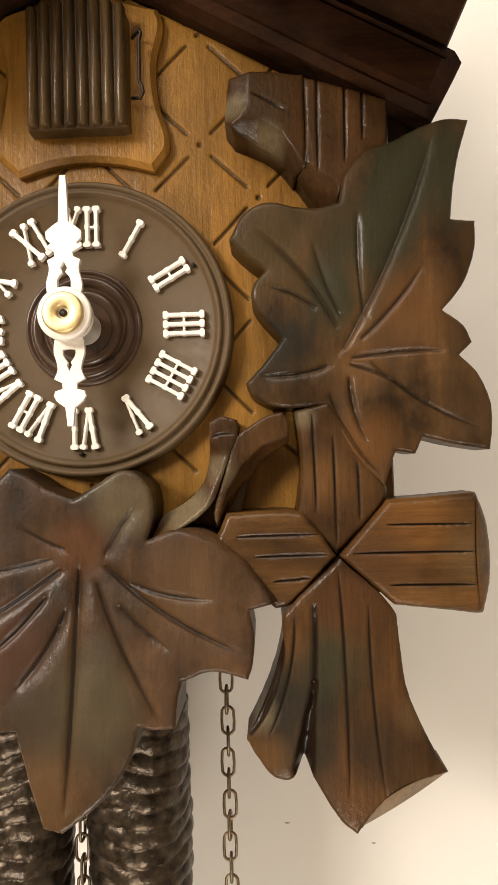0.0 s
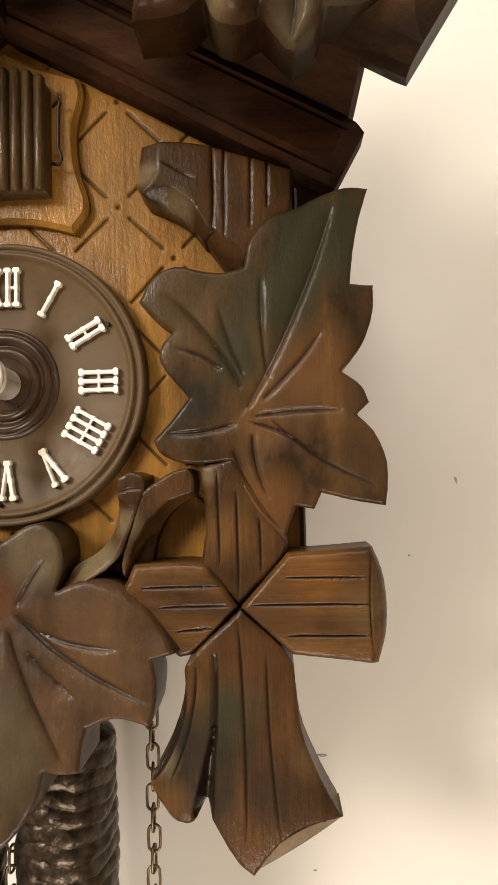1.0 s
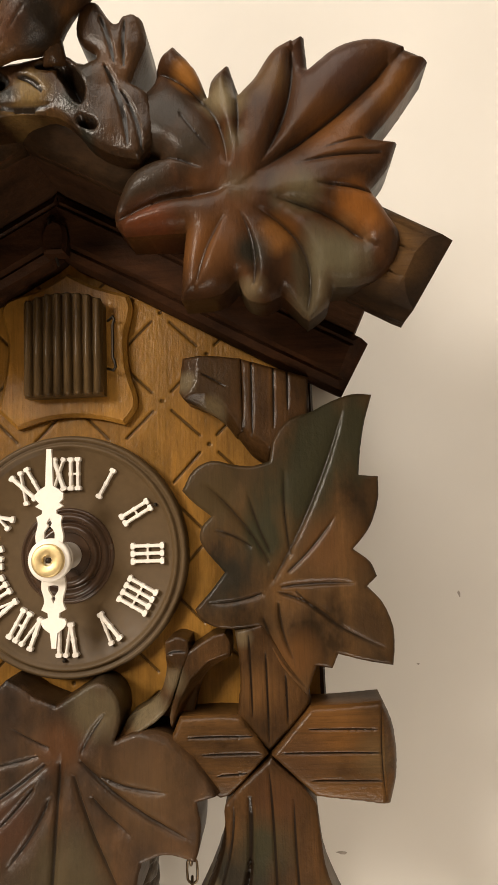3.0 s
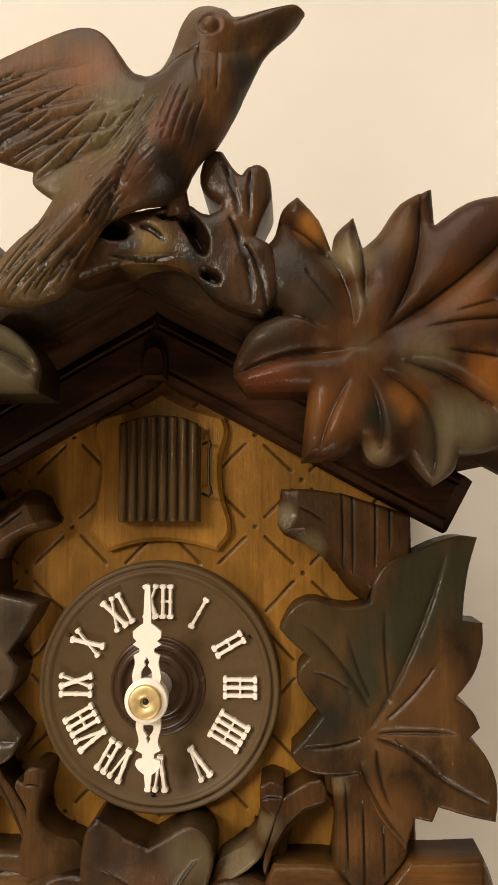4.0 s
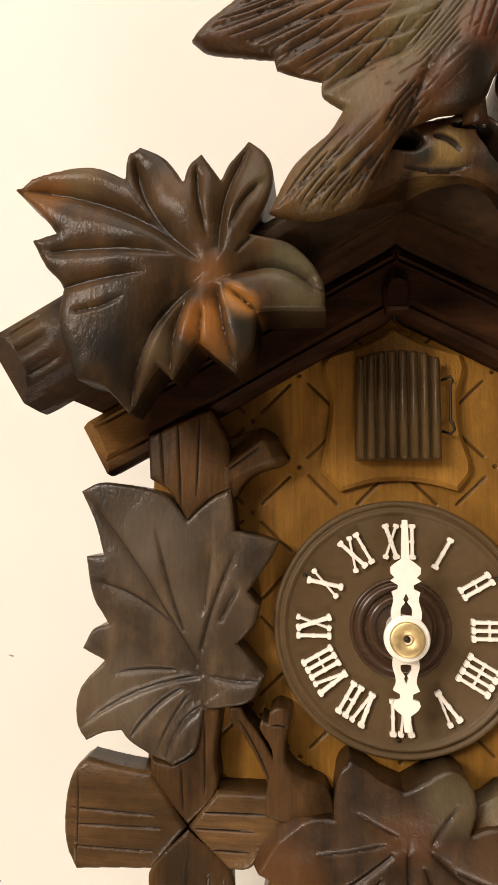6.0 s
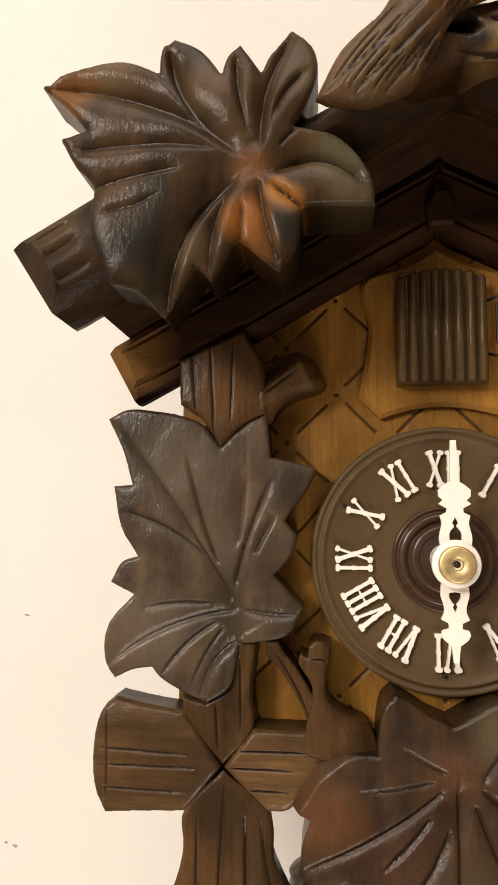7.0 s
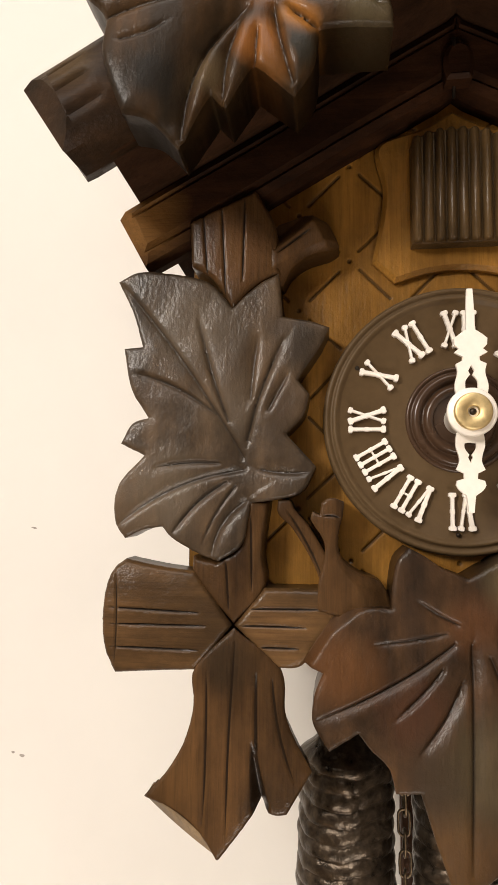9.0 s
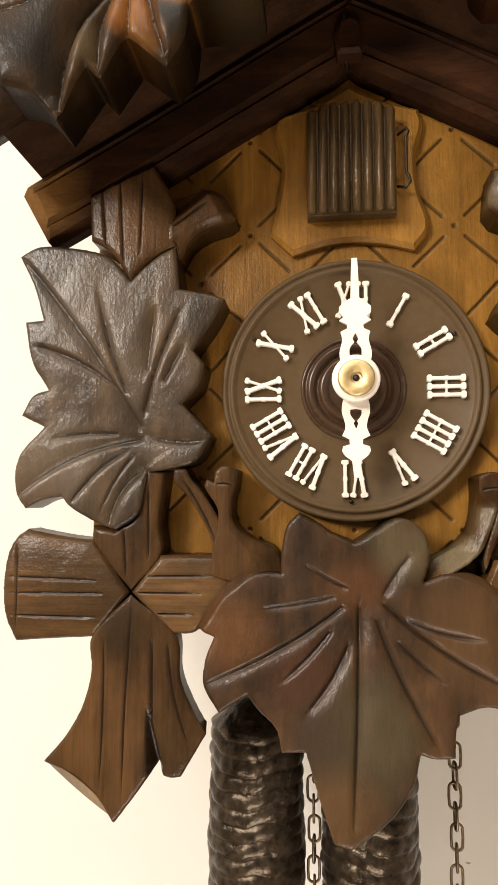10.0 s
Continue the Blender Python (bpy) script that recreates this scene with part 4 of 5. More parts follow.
# left, the same in its own cut
part("log", relief("log", [(-73.1, 55), (-72.4, 42.4), (-66.4, 38.6), (-60.7, 29.9), (-54, 36.6), (-47.6, 39.4), (-49.2, 53), (-54.5, 63.1)], -7.4, FACE, height=log_height(-76, -48, 1.4), pillow=0.35, pillow_width=1.0, rim=1.2, fine=0.5,
     grooves=[((-69.3, 57.1), (-67.7, 38.8), 0.0, 0.9, 1.2, 1.6), ((-64.1, 59.1), (-62.6, 32.8), 0.0, 0.9, 1.3, 1.6), ((-57.6, 61.1), (-58.1, 36.8), 0.0, 0.9, 1.2, 1.6)]), M_LOG_L, clock, "carved upright log with cut grain lines")
part("log", relief("log", [(-71.1, -37.1), (-64.6, -38.5), (-58.6, -34), (-56.1, -21.9), (-50.5, -22.3), (-52.1, -36), (-51.7, -45.6), (-59.7, -54.6), (-70.7, -42.1)], -5.2, FACE, height=log_height(-72, -49, 1.6), pillow=0.35, pillow_width=1.0, rim=1.2, fine=0.5,
     grooves=[((-55.5, -25.9), (-55.1, -46.2), 0.0, 0.9, 1.1, 1.8), ((-62.1, -38.1), (-61.1, -51.2), 0.0, 0.9, 1.1, 1.8)]), M_LOG_L, clock)
part("branch", relief("branch", [(-60.1, -54.8), (-70.4, -41.0), (-79.8, -40.0), (-89.8, -38.2), (-92.6, -40.4), (-94.6, -45), (-95.4, -54), (-94.6, -62), (-92.0, -68.4), (-79.8, -67.4), (-69.7, -66.7)], -6.2, FACE,
     height=branch_height(-70, -38, 3.2), pillow=0.35, pillow_width=1.0, rim=1.2, fine=0.5, corner=40,
     grooves=[((-68.7, -51.6), (-93.4, -50.8), 0.0, 0.8, 1.5, 2.0), ((-66.7, -54.9), (-93, -55.1), 0.0, 0.8, 1.5, 2.0), ((-68.7, -61.3), (-93, -61.1), 0.0, 0.8, 1.5, 2.0), ((-92.0, -41.6), (-92.0, -66.8), 0.06, 0.7, 0.7, 3.0)]),
     M_LOG_LX, clock, "carved log end with cut grain lines")
part("branch", relief("branch", [(-59.4, -54.7), (-51.8, -45), (-33.3, -44.8), (-31.2, -51.2), (-38.3, -60.3), (-42.4, -64.8), (-47.9, -65.4)], -6.0, FACE, height=branch_height(-68, -42, 1.8), pillow=0.35, pillow_width=1.0, rim=1.2, fine=0.5,
     grooves=[((-55.5, -50.4), (-36.3, -50), 0.0, 0.8, 1.4, 2.0), ((-57.6, -54.7), (-40.4, -54.7), 0.0, 0.8, 1.4, 2.0), ((-52.5, -60.1), (-42.4, -60.1), 0.0, 0.8, 1.4, 2.0)]), M_LOG_LX, clock)
part("log", relief("log", [(-59.6, -55.3), (-70.0, -66.4), (-70.0, -75.6), (-72.4, -84.8), (-77.0, -92.6), (-83.2, -99.6), (-78.4, -102.8), (-73.6, -105.9), (-68.4, -109.8), (-63.4, -113.8), (-57.6, -106.3), (-52.3, -99.0), (-50.2, -101.0), (-48.2, -101.5), (-45.6, -101.2),
     (-39.2, -90.6), (-43.2, -83.4), (-45.9, -76.7), (-47.2, -65.5)], -6.2, FACE, undercut=1.5, height=lambda p: log_height(-83, -38, 2.4)(p) + bevelled((-82.4, -99.2), (-63.2, -113.2), 0.26, 1.1)(p) * (p[:, 0] < -63), pillow=0.4, pillow_width=2.0, rim=0.5, fine=0.6,
     grooves=[((-59.1, -58.3), (-61.1, -106.9), -0.02, 0.9, 1.0, 2.4), ((-66.7, -66.4), (-67.2, -104.9), 0.02, 0.9, 0.9, 2.4), ((-53.5, -66.4), (-53.2, -92), -0.02, 1.2, 1.8, 1.4), ((-52.2, -99.4), (-54.6, -83), 0.0, 6.0, 5.0, 1.2, 0.3), ((-49.3, -67.4), (-43.4, -93.7), -0.10, 1.0, 1.1, 1.4)]),
     M_LOG_L, clock, "carved forked log with cut grain lines")
part("log_end", facet(((-82.4, -99.2), (-63.2, -113.2)), ((-82.8, -99.6), (-63.2, -113.8)), -6.1, -3.0, 0.26, -0.04), M_END, clock, "pale sawn log end")
part("log_end", facet(((-91.4, -67.6), (-91.4, -40.4)), ((-91.8, -68.0), (-91.8, -40.2)), -4.6, -3.0, 0.10, 0.22), M_END, clock, "pale sawn log end")

# short stubs at the top, and the vine pieces beside the bottom leaf
part("branch_stub", relief("branch_stub", [(37.0, 57.6), (45.4, 57.4), (54.4, 56.2), (54.4, 34.6), (51.9, 33.6), (49.6, 36.8), (46.4, 39.9), (41.7, 42.5), (37.8, 44.2), (35.8, 47.2), (36.2, 52)], -6.4, FACE, pillow=0.2, pillow_width=0.8, rim=0.4, fine=0.5, corner=30,
     height=lambda p: np.minimum(-0.75 * np.clip(np.interp(p[:, 0], [35, 38.8, 43.8, 49.1, 53.2, 55], [45.8, 46.2, 46.5, 42.9, 36.5, 34.0]) - p[:, 1], 0, 6), -0.5 * np.clip(np.interp(p[:, 1], [45.0, 50.1, 55.8, 58], [38.4, 41.5, 41.8, 41.9]) - p[:, 0], 0, 6)),
     grooves=[((42.2, 52.6), (50.4, 47.8), 0.0, 0.9, 0.9, 1.2)]), M_LOG_R, clock, "carved branch stub with bevelled end and underside")
part("branch_stub", relief("branch_stub", [(-50.4, 53.0), (-48.7, 54.9), (-39.2, 58.0), (-35.2, 55.7), (-31.8, 47.9), (-34.0, 46.4), (-40.1, 44.6), (-44.8, 41.4), (-47.2, 37.4), (-50.4, 36.0)], -7.0, FACE, pillow=0.2, pillow_width=0.8, rim=0.4, fine=0.5, corner=30,
     height=lambda p: bevelled((-49.4, 41.0), (-32.0, 49.0), 0.12, 0.8)(p) - 0.9 * np.clip(p[:, 1] - np.interp(p[:, 0], [-50.3, -39.2], [44.8, 53.5]), 0, 5) * (p[:, 0] > -49.6) - 0.8 * np.clip(p[:, 0] + 38.6 + 0.55 * (p[:, 1] - 53), 0, 5),
     grooves=[((-48.6, 45.0), (-39.6, 51.6), 0.0, 1.1, 1.2, 1.3)]), M_LOG_L, clock, "carved branch stub with dark bevelled sides")
part("vine", relief("vine", [(30.5, -24.4), (33.4, -23.1), (36.9, -24.0), (37.0, -27.5), (35.1, -31.9), (33.3, -36.8), (30.4, -43.2), (23.8, -48.3), (16.1, -51.4), (17.2, -49.0), (18.9, -45.8), (25.2, -41.9), (29.0, -37.5), (30.4, -31.0)], -7.4, FACE,
     pillow=0.2, pillow_width=0.8, rim=0.4, fine=0.45, height=lambda p: -0.6 * np.clip(np.interp(p[:, 1], [-51, -48, -43.2, -36.8, -31.9, -28.0], [17.0, 23.4, 29.6, 32.6, 34.4, 30.0]) - p[:, 0], 0, 6),
     grooves=[((30.9, -27.9), (36.6, -27.5), 0.2, 0.8, 0.8, 1.4)]), M_LOG_R, clock, "carved vine stub like a curved blade")
part("vine", relief("vine", [(36.3, -28.0), (39.1, -25.9), (43.5, -23.3), (47.2, -22.5), (48.7, -25.1), (48.6, -29.2), (42.2, -33.4), (38.7, -39.4), (37.2, -46.0), (31.7, -48.5), (31.2, -44.9), (33.7, -36.4)], -6.9, FACE,
     pillow=0.2, pillow_width=0.8, rim=0.4, fine=0.45,
     height=lambda p: -1.3 * np.clip(np.interp(p[:, 0], [31.7, 34.2, 37.6, 42.7, 48.6], [-47.5, -40.1, -34.4, -29.7, -27.8]) - p[:, 1], 0, 4.5)), M_LOG_R, clock, "carved vine stub bent like an arch")
part("vine", relief("vine", [(-36.8, -22.5), (-34.5, -21.1), (-30.9, -22.1), (-31.1, -25.4), (-32.3, -30.8), (-31.7, -36.4), (-27.5, -40.2), (-21.4, -42.9), (-18.6, -49.0), (-22.0, -52.0), (-30.0, -52.0), (-37.6, -50.0), (-37.6, -44.0), (-35.9, -33.5), (-39.5, -26.6), (-39.0, -24.8), (-37.1, -25.6)], -7.0, FACE,
     pillow=0.2, pillow_width=0.8, rim=0.5, fine=0.45, height=lambda p: -0.5 * np.clip(p[:, 0] - np.interp(p[:, 1], [-50, -44, -38, -30, -24], [-24, -27.5, -32.6, -33.6, -33.0]), 0, 6),
     grooves=[((-32.0, -26.4), (-36.4, -26.0), -0.2, 0.8, 0.9, 1.6)]), M_LOG_L, clock, "carved vine stub with a curled foot")
part("vine", relief("vine", [(-48.2, -21.9), (-45.0, -21.8), (-43.6, -24.5), (-39.9, -28.8), (-34.6, -37.9), (-33.0, -44.5), (-36, -46), (-39.0, -38.0), (-44.5, -29.0), (-48.0, -25.5)], -5.6, FACE,
     pillow=0.2, pillow_width=0.8, rim=0.5, fine=0.45, grooves=[((-45.8, -24.6), (-36.4, -42.0), 0.06, 1.0, 1.0, 1.2)]), M_LOG_L, clock, "thin slanting carved vine stub")


# ---- crown on the roof: two leaves, branch and bird ----
def leaf_swell(centre, rise=1.6, reach=17.0):
    """The leaf's face sinks towards its middle and swells in a ring of lobes round it."""
    def f(p):
        out = np.hypot(p[:, 0] - centre[0], p[:, 1] - centre[1])
        return rise * np.exp(-((out - reach) / 11.0) ** 2)
    return f


CROWN_RIGHT = [(58.2, 114.5), (55.8, 121.7), (51.6, 117.6), (50.5, 113.6), (47.7, 121), (42.6, 127.4), (38.8, 124.1), (36.3, 117), (32.5, 113.5), (31.1, 105.9), (35.6, 100), (38.4, 98), (31.6, 95), (27.5, 88.5), (26.6, 84.2),
               (29.5, 79.7), (44.5, 79.2), (43.6, 72.6), (42.7, 63.2), (52, 64.0), (56.2, 67.4), (58.4, 63), (62.5, 61.6), (66.8, 63.5), (72.9, 57), (77.4, 60.5), (78.8, 64.5), (86, 65), (92.2, 68), (95, 75.2), (91.6, 82.5), (88.6, 87.6),
               (93, 92.9), (95.6, 98.9), (89.1, 100.3), (96.7, 109.2), (104.2, 119.5), (93.3, 125.1), (83.1, 124.3), (75.2, 119.4), (74.6, 128.3), (67, 124.5), (61.5, 117)]
R_C = (57.7, 89.5)
# creases from each lobe's tip to the middle: start, end, bend, width, depth, lean
R_CREASES = [((39.5, 121.7), (55.4, 95.2), 0.29, 8.5, 3.0, 0.7), ((44.3, 108.4), (51.7, 98.0), -0.03, 2.0, 0.7, 1.2), ((57.2, 118.2), (58.0, 100.8), 0.07, 7.0, 2.2, 1.2), ((72.0, 124.3), (63.3, 95.0), 0.16, 8.0, 2.8, 1.4),
             ((95.5, 119.6), (61.9, 92.7), 0.05, 12.0, 3.8, 1.3), ((92.0, 96.2), (70.8, 93.6), -0.06, 3.6, 1.3, 1.2), ((87.0, 75.6), (66.5, 86.0), -0.16, 10.0, 3.6, 1.4), ((73.4, 59.6), (61.3, 84.3), -0.41, 11.0, 4.0, 1.5),
             ((60.8, 65.7), (57.6, 84.0), -0.17, 6.4, 1.8, 1.2), ((47.4, 67.2), (54.4, 82.4), 0.09, 4.6, 1.2, 1.2), ((28.3, 84.8), (54.6, 88.9), 0.11, 10.0, 3.6, 1.2),
             ((38.2, 98.6), (49.6, 94.2), 0.05, 4.4, 1.6, 1.2), ((88.4, 100.6), (78.0, 97.4), 0.0, 2.6, 0.9, 1.2), ((89.2, 87.0), (76.0, 88.4), 0.0, 3.0, 1.0, 1.2)]
# sides: the leaf's sawn edges are painted darker, as in shade.
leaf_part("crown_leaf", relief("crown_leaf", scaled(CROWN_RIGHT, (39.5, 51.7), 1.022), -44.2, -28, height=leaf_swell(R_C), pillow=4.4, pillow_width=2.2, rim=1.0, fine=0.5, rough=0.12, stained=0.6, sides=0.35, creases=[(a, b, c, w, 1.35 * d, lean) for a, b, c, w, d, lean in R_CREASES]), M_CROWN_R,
          "deeply carved maple leaf on the roof, black and red-brown stain")

CROWN_LEFT = [(-46.2, 114), (-50.9, 120.6), (-54, 117.4), (-55.2, 113.2), (-60.2, 120), (-66.5, 123.6), (-69.6, 121.2), (-70.3, 115.5), (-77, 118.6), (-84, 119.2), (-94.9, 117.2), (-98.9, 114), (-92, 107.5), (-87.5, 101.9), (-93.7, 100.2),
              (-90, 93.5), (-85.6, 88.2), (-86, 80), (-84.5, 73.8), (-81, 64.8), (-74.8, 63), (-68.2, 56.4), (-60.6, 67.6), (-57.2, 64), (-51, 73), (-42, 65.4), (-38, 71), (-36.8, 79.8), (-27.2, 79.8), (-20.8, 79.8), (-21.6, 88), (-28, 95.8),
              (-36, 98.6), (-38.8, 99.2), (-35, 106), (-33.2, 113), (-34.4, 118.6), (-39.4, 123.8), (-44, 118.8)]
L_C = (-48.3, 90.0)
L_CREASES = [((-95.9, 114.4), (-50.7, 93.3), 0.17, 10.0, 3.4, 1.4), ((-67.8, 119.2), (-54.2, 96.7), -0.20, 8.0, 2.8, 1.3), ((-52.1, 116.0), (-48.8, 98.6), -0.07, 6.0, 2.2, 1.2), ((-40.2, 121.2), (-46.2, 94.6), -0.15, 9.0, 3.2, 0.8),
             ((-37.0, 111.4), (-43.8, 100.2), -0.14, 3.4, 1.3, 1.3), ((-23.6, 86.6), (-43.6, 89.0), -0.39, 9.0, 4.0, 0.9), ((-42.4, 68.3), (-46.8, 87.4), 0.05, 4.4, 1.8, 1.3), ((-58.0, 66.5), (-53.6, 85.0), 0.12, 7.0, 2.6, 1.4),
             ((-67.9, 59.0), (-51.6, 87.8), 0.27, 11.0, 4.0, 1.5), ((-81.6, 81.5), (-68.5, 85.2), -0.11, 2.4, 0.8, 1.2), ((-88.4, 97.2), (-56.4, 94.6), 0.08, 6.0, 1.6, 1.0),
             ((-85.0, 88.0), (-64.0, 90.4), 0.06, 4.6, 1.5, 1.4), ((-50.8, 73.4), (-50.2, 82.0), 0.0, 3.2, 1.5, 1.2), ((-37.4, 80.6), (-43.8, 86.2), 0.0, 3.2, 1.6, 1.2), ((-38.6, 98.8), (-42.6, 94.6), 0.0, 3.0, 1.4, 1.2), ((-70.2, 114.8), (-64.0, 106.0), 0.0, 3.0, 1.1, 1.2)]
# Shade is painted on this leaf's sawn edges as well.
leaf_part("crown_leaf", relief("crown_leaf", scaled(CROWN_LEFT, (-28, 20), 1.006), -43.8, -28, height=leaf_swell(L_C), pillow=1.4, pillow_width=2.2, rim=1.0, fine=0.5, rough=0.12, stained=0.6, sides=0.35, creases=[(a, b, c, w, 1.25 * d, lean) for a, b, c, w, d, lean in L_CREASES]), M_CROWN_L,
          "deeply carved maple leaf on the roof, grey-black with amber patches")

BRANCH = [(-12.6, 107.6), (-17, 110), (-16, 117), (-12, 121), (-6.0, 123.1), (-0.4, 124.6), (7.9, 126.0), (15.5, 126.4), (20.3, 123.6), (23.7, 124.3), (24.0, 125.6), (20.5, 128.2), (18.9, 131.5), (19.6, 136.5), (21.6, 139.9), (24.3, 139.5), (27.8, 134.0), (29.1, 133.0),
          (30.5, 134.9), (33.2, 135.7), (35.2, 134.4), (36.2, 130.1), (36.1, 126.6), (33.8, 121.8), (32.4, 117.6), (36.4, 114.7), (38.0, 104), (33.9, 97.8), (27.7, 99.8), (21.7, 103.3), (17.7, 107.6), (13.6, 110.4), (8.1, 111.6), (-0.2, 111.4), (-4.3, 110.2)]
leaf_part("crown_branch", relief("crown_branch", BRANCH, -45.6, -29, pillow=1.6, pillow_width=3.0, rim=1.2, rough=0.5,
          grooves=[((-10, 120.5), (1.0, 118.4), 0.10, 7.0, 8.0, 1.4, 0.1), ((15.0, 122.0), (19.5, 113.0), 0.14, 5.4, 6.0, 1.5, 0.05), ((19.5, 108.4), (23.6, 106.0), 0.1, 3.8, 4.0, 1.2), ((9, 123.0), (14, 122.0), 0.05, 3.0, 3.4, 1.2), ((25, 135), (28.6, 122), 0.06, 1.6, 1.8, 1.8), ((31.4, 133.5), (31, 121), -0.05, 1.3, 1.5, 1.8),
                   ((26, 122), (31.6, 101), 0.1, 1.8, 2.0, 1.8), ((30, 115), (34.8, 99.5), 0.14, 1.6, 2.0, 1.4), ((-3, 113.4), (12.6, 112.9), -0.10, 1.4, 1.4, 1.6), ((4, 120.6), (10.6, 116.0), 0.2, 2.4, 1.4, 1.5)]), M_BRANCH, "carved gnarled branch under the bird")

BIRD = [(44.8, 171.0), (42.7, 172.6), (36.6, 172.3), (27.8, 170.4), (26.4, 172.3), (22.3, 174.0), (18.2, 173.7), (15.4, 170.8), (13.4, 165.7), (11.3, 159.9), (9.3, 157.4), (6.5, 156.6), (3.0, 158.2), (0.2, 162.1), (-2.8, 166.7), (-5.7, 169.5),
        (-8.5, 170.6), (-12.8, 170.5), (-20.7, 167.8), (-35.0, 161.4), (-42.6, 155.8), (-49.3, 150.4), (-52.6, 146.7), (-49.2, 144.0), (-41.5, 142.3), (-32.7, 140.7), (-32.0, 137.9), (-26.7, 135.7), (-21.3, 134.1), (-21.3, 130.6), (-18.7, 128.2), (-16.2, 126.4),
        (-19.8, 120.8), (-24.6, 116.7), (-28.6, 112.3), (-33.6, 102.3), (-31.0, 101.1), (-23.3, 100.1), (-17.8, 101.1), (-12.3, 103.5), (-9.1, 109.3), (-5.2, 117.2), (-2.8, 120.2), (0.9, 122.2), (5.6, 123.9), (11.0, 124.7), (15.1, 126.6), (17.7, 132.2),
        (20.4, 136.3), (23.7, 139.0), (27.8, 145.9), (31.8, 154.3), (35.2, 160.7), (40.6, 166.2)]


def bird_height(p):
    """The round body and head, the thinner wing and tail."""
    d, s, _ = gap(p, np.array((10.0, 135.0)), np.array((20.0, 152.0)))
    h = 7.0 * np.exp(-(d / 11.0) ** 2)
    d, _, _ = gap(p, np.array((21.0, 158.0)), np.array((23.0, 165.0)))
    h = np.maximum(h, 5.5 * np.exp(-(d / 7.5) ** 2))
    d, _, _ = gap(p, np.array((28.0, 166.0)), np.array((42.0, 169.5)))
    h = np.maximum(h, 3.5 * np.exp(-(d / 4.0) ** 2))
    d, _, _ = gap(p, np.array((4.0, 148.0)), np.array((-46.0, 148.0)))
    h = np.maximum(h, 2.6 * np.exp(-(d / 13.0) ** 2))
    d, _, _ = gap(p, np.array((2.0, 132.0)), np.array((-24.0, 103.0)))
    h = np.maximum(h, 3.6 * np.exp(-(d / 8.0) ** 2))
    e = np.hypot(p[:, 0] - 22.6, p[:, 1] - 164.8)
    h += 0.7 * np.exp(-(e / 1.5) ** 4) - 0.8 * np.exp(-((e - 2.3) / 0.5) ** 2) + 0.2 * np.exp(-((e - 3.3) / 0.6) ** 2)
    return h


feathers = [((9.5, 154.8), (20.6, 160.2), -0.06, 0.9, 1.4, 1.6), ((20.2, 159.8), (20.4, 149.8), -0.14, 0.9, 1.2, 1.8), ((24.4, 158), (24, 148), 0.05, 0.7, 0.8, 1.8), ((28.6, 166.6), (42.4, 170.6), 0.05, 0.6, 0.8, 1.4)]
pick = random.Random(11)


def strokes(origin, turn, rows, gap_mm, length, depth, bend, short=(6, 13), fan=0.0):
    """Rows of broken gouge strokes side by side, like plumage: turn is their direction in degrees."""
    for k in range(rows):
        a = radians(turn + fan * (k - rows / 2))
        d, n = np.array((math.cos(a), math.sin(a))), np.array((-math.sin(radians(turn)), math.cos(radians(turn))))
        s0 = pick.uniform(0, 4)
        while s0 < length:
            s1 = s0 + pick.uniform(*short)
            p, q = (np.array(origin) + n * gap_mm * (k + pick.uniform(-0.15, 0.15)) + d * v for v in (s0, min(s1, length)))
            feathers.append((tuple(p), tuple(q), bend + pick.uniform(-0.02, 0.02), 0.75, depth * pick.uniform(0.6, 1.2), 1.4))
            s0 = s1 + pick.uniform(0.6, 2.5)


strokes((8.0, 150.0), 214, 7, 2.9, 24, 0.32, 0.04, (4, 8))


def fan(starts, ends, count, depth, bend, late):
    """Long cuts from one line of points to another, each begun at its own distance along."""
    def at(line, u):
        line = np.array(line, float)
        k = min(int(u * (len(line) - 1)), len(line) - 2)
        return line[k] + (line[k + 1] - line[k]) * (u * (len(line) - 1) - k)
    for k in range(count):
        p, q = at(starts, k / (count - 1)), at(ends, k / (count - 1))
        p = p + (q - p) * late * pick.random()
        q = p + (q - p) * pick.uniform(0.86, 0.99)
        feathers.append((tuple(p), tuple(q), bend, 0.8, depth * pick.uniform(0.7, 1.2), 1.5))


fan([(-10, 164.5), (-10, 158), (-6, 152), (-2, 146)], [(-43, 153), (-50, 146.5), (-38, 142), (-30.5, 137), (-20, 130)], 15, 0.7, 0.07, 0.5)
fan([(-14, 124), (-8, 118), (-5, 118)], [(-32, 102.5), (-23, 101.0), (-12, 105)], 12, 0.7, -0.05, 0.6)
fan([(3, 134), (1, 124)], [(-9, 118), (-6, 116)], 5, 0.8, -0.10, 0.3)
fan([(9, 152), (14, 143)], [(-3, 139), (0, 130)], 8, 0.6, 0.05, 0.4)
fan([(16, 154), (22, 147)], [(10, 136), (17, 134)], 5, 0.5, -0.04, 0.3)
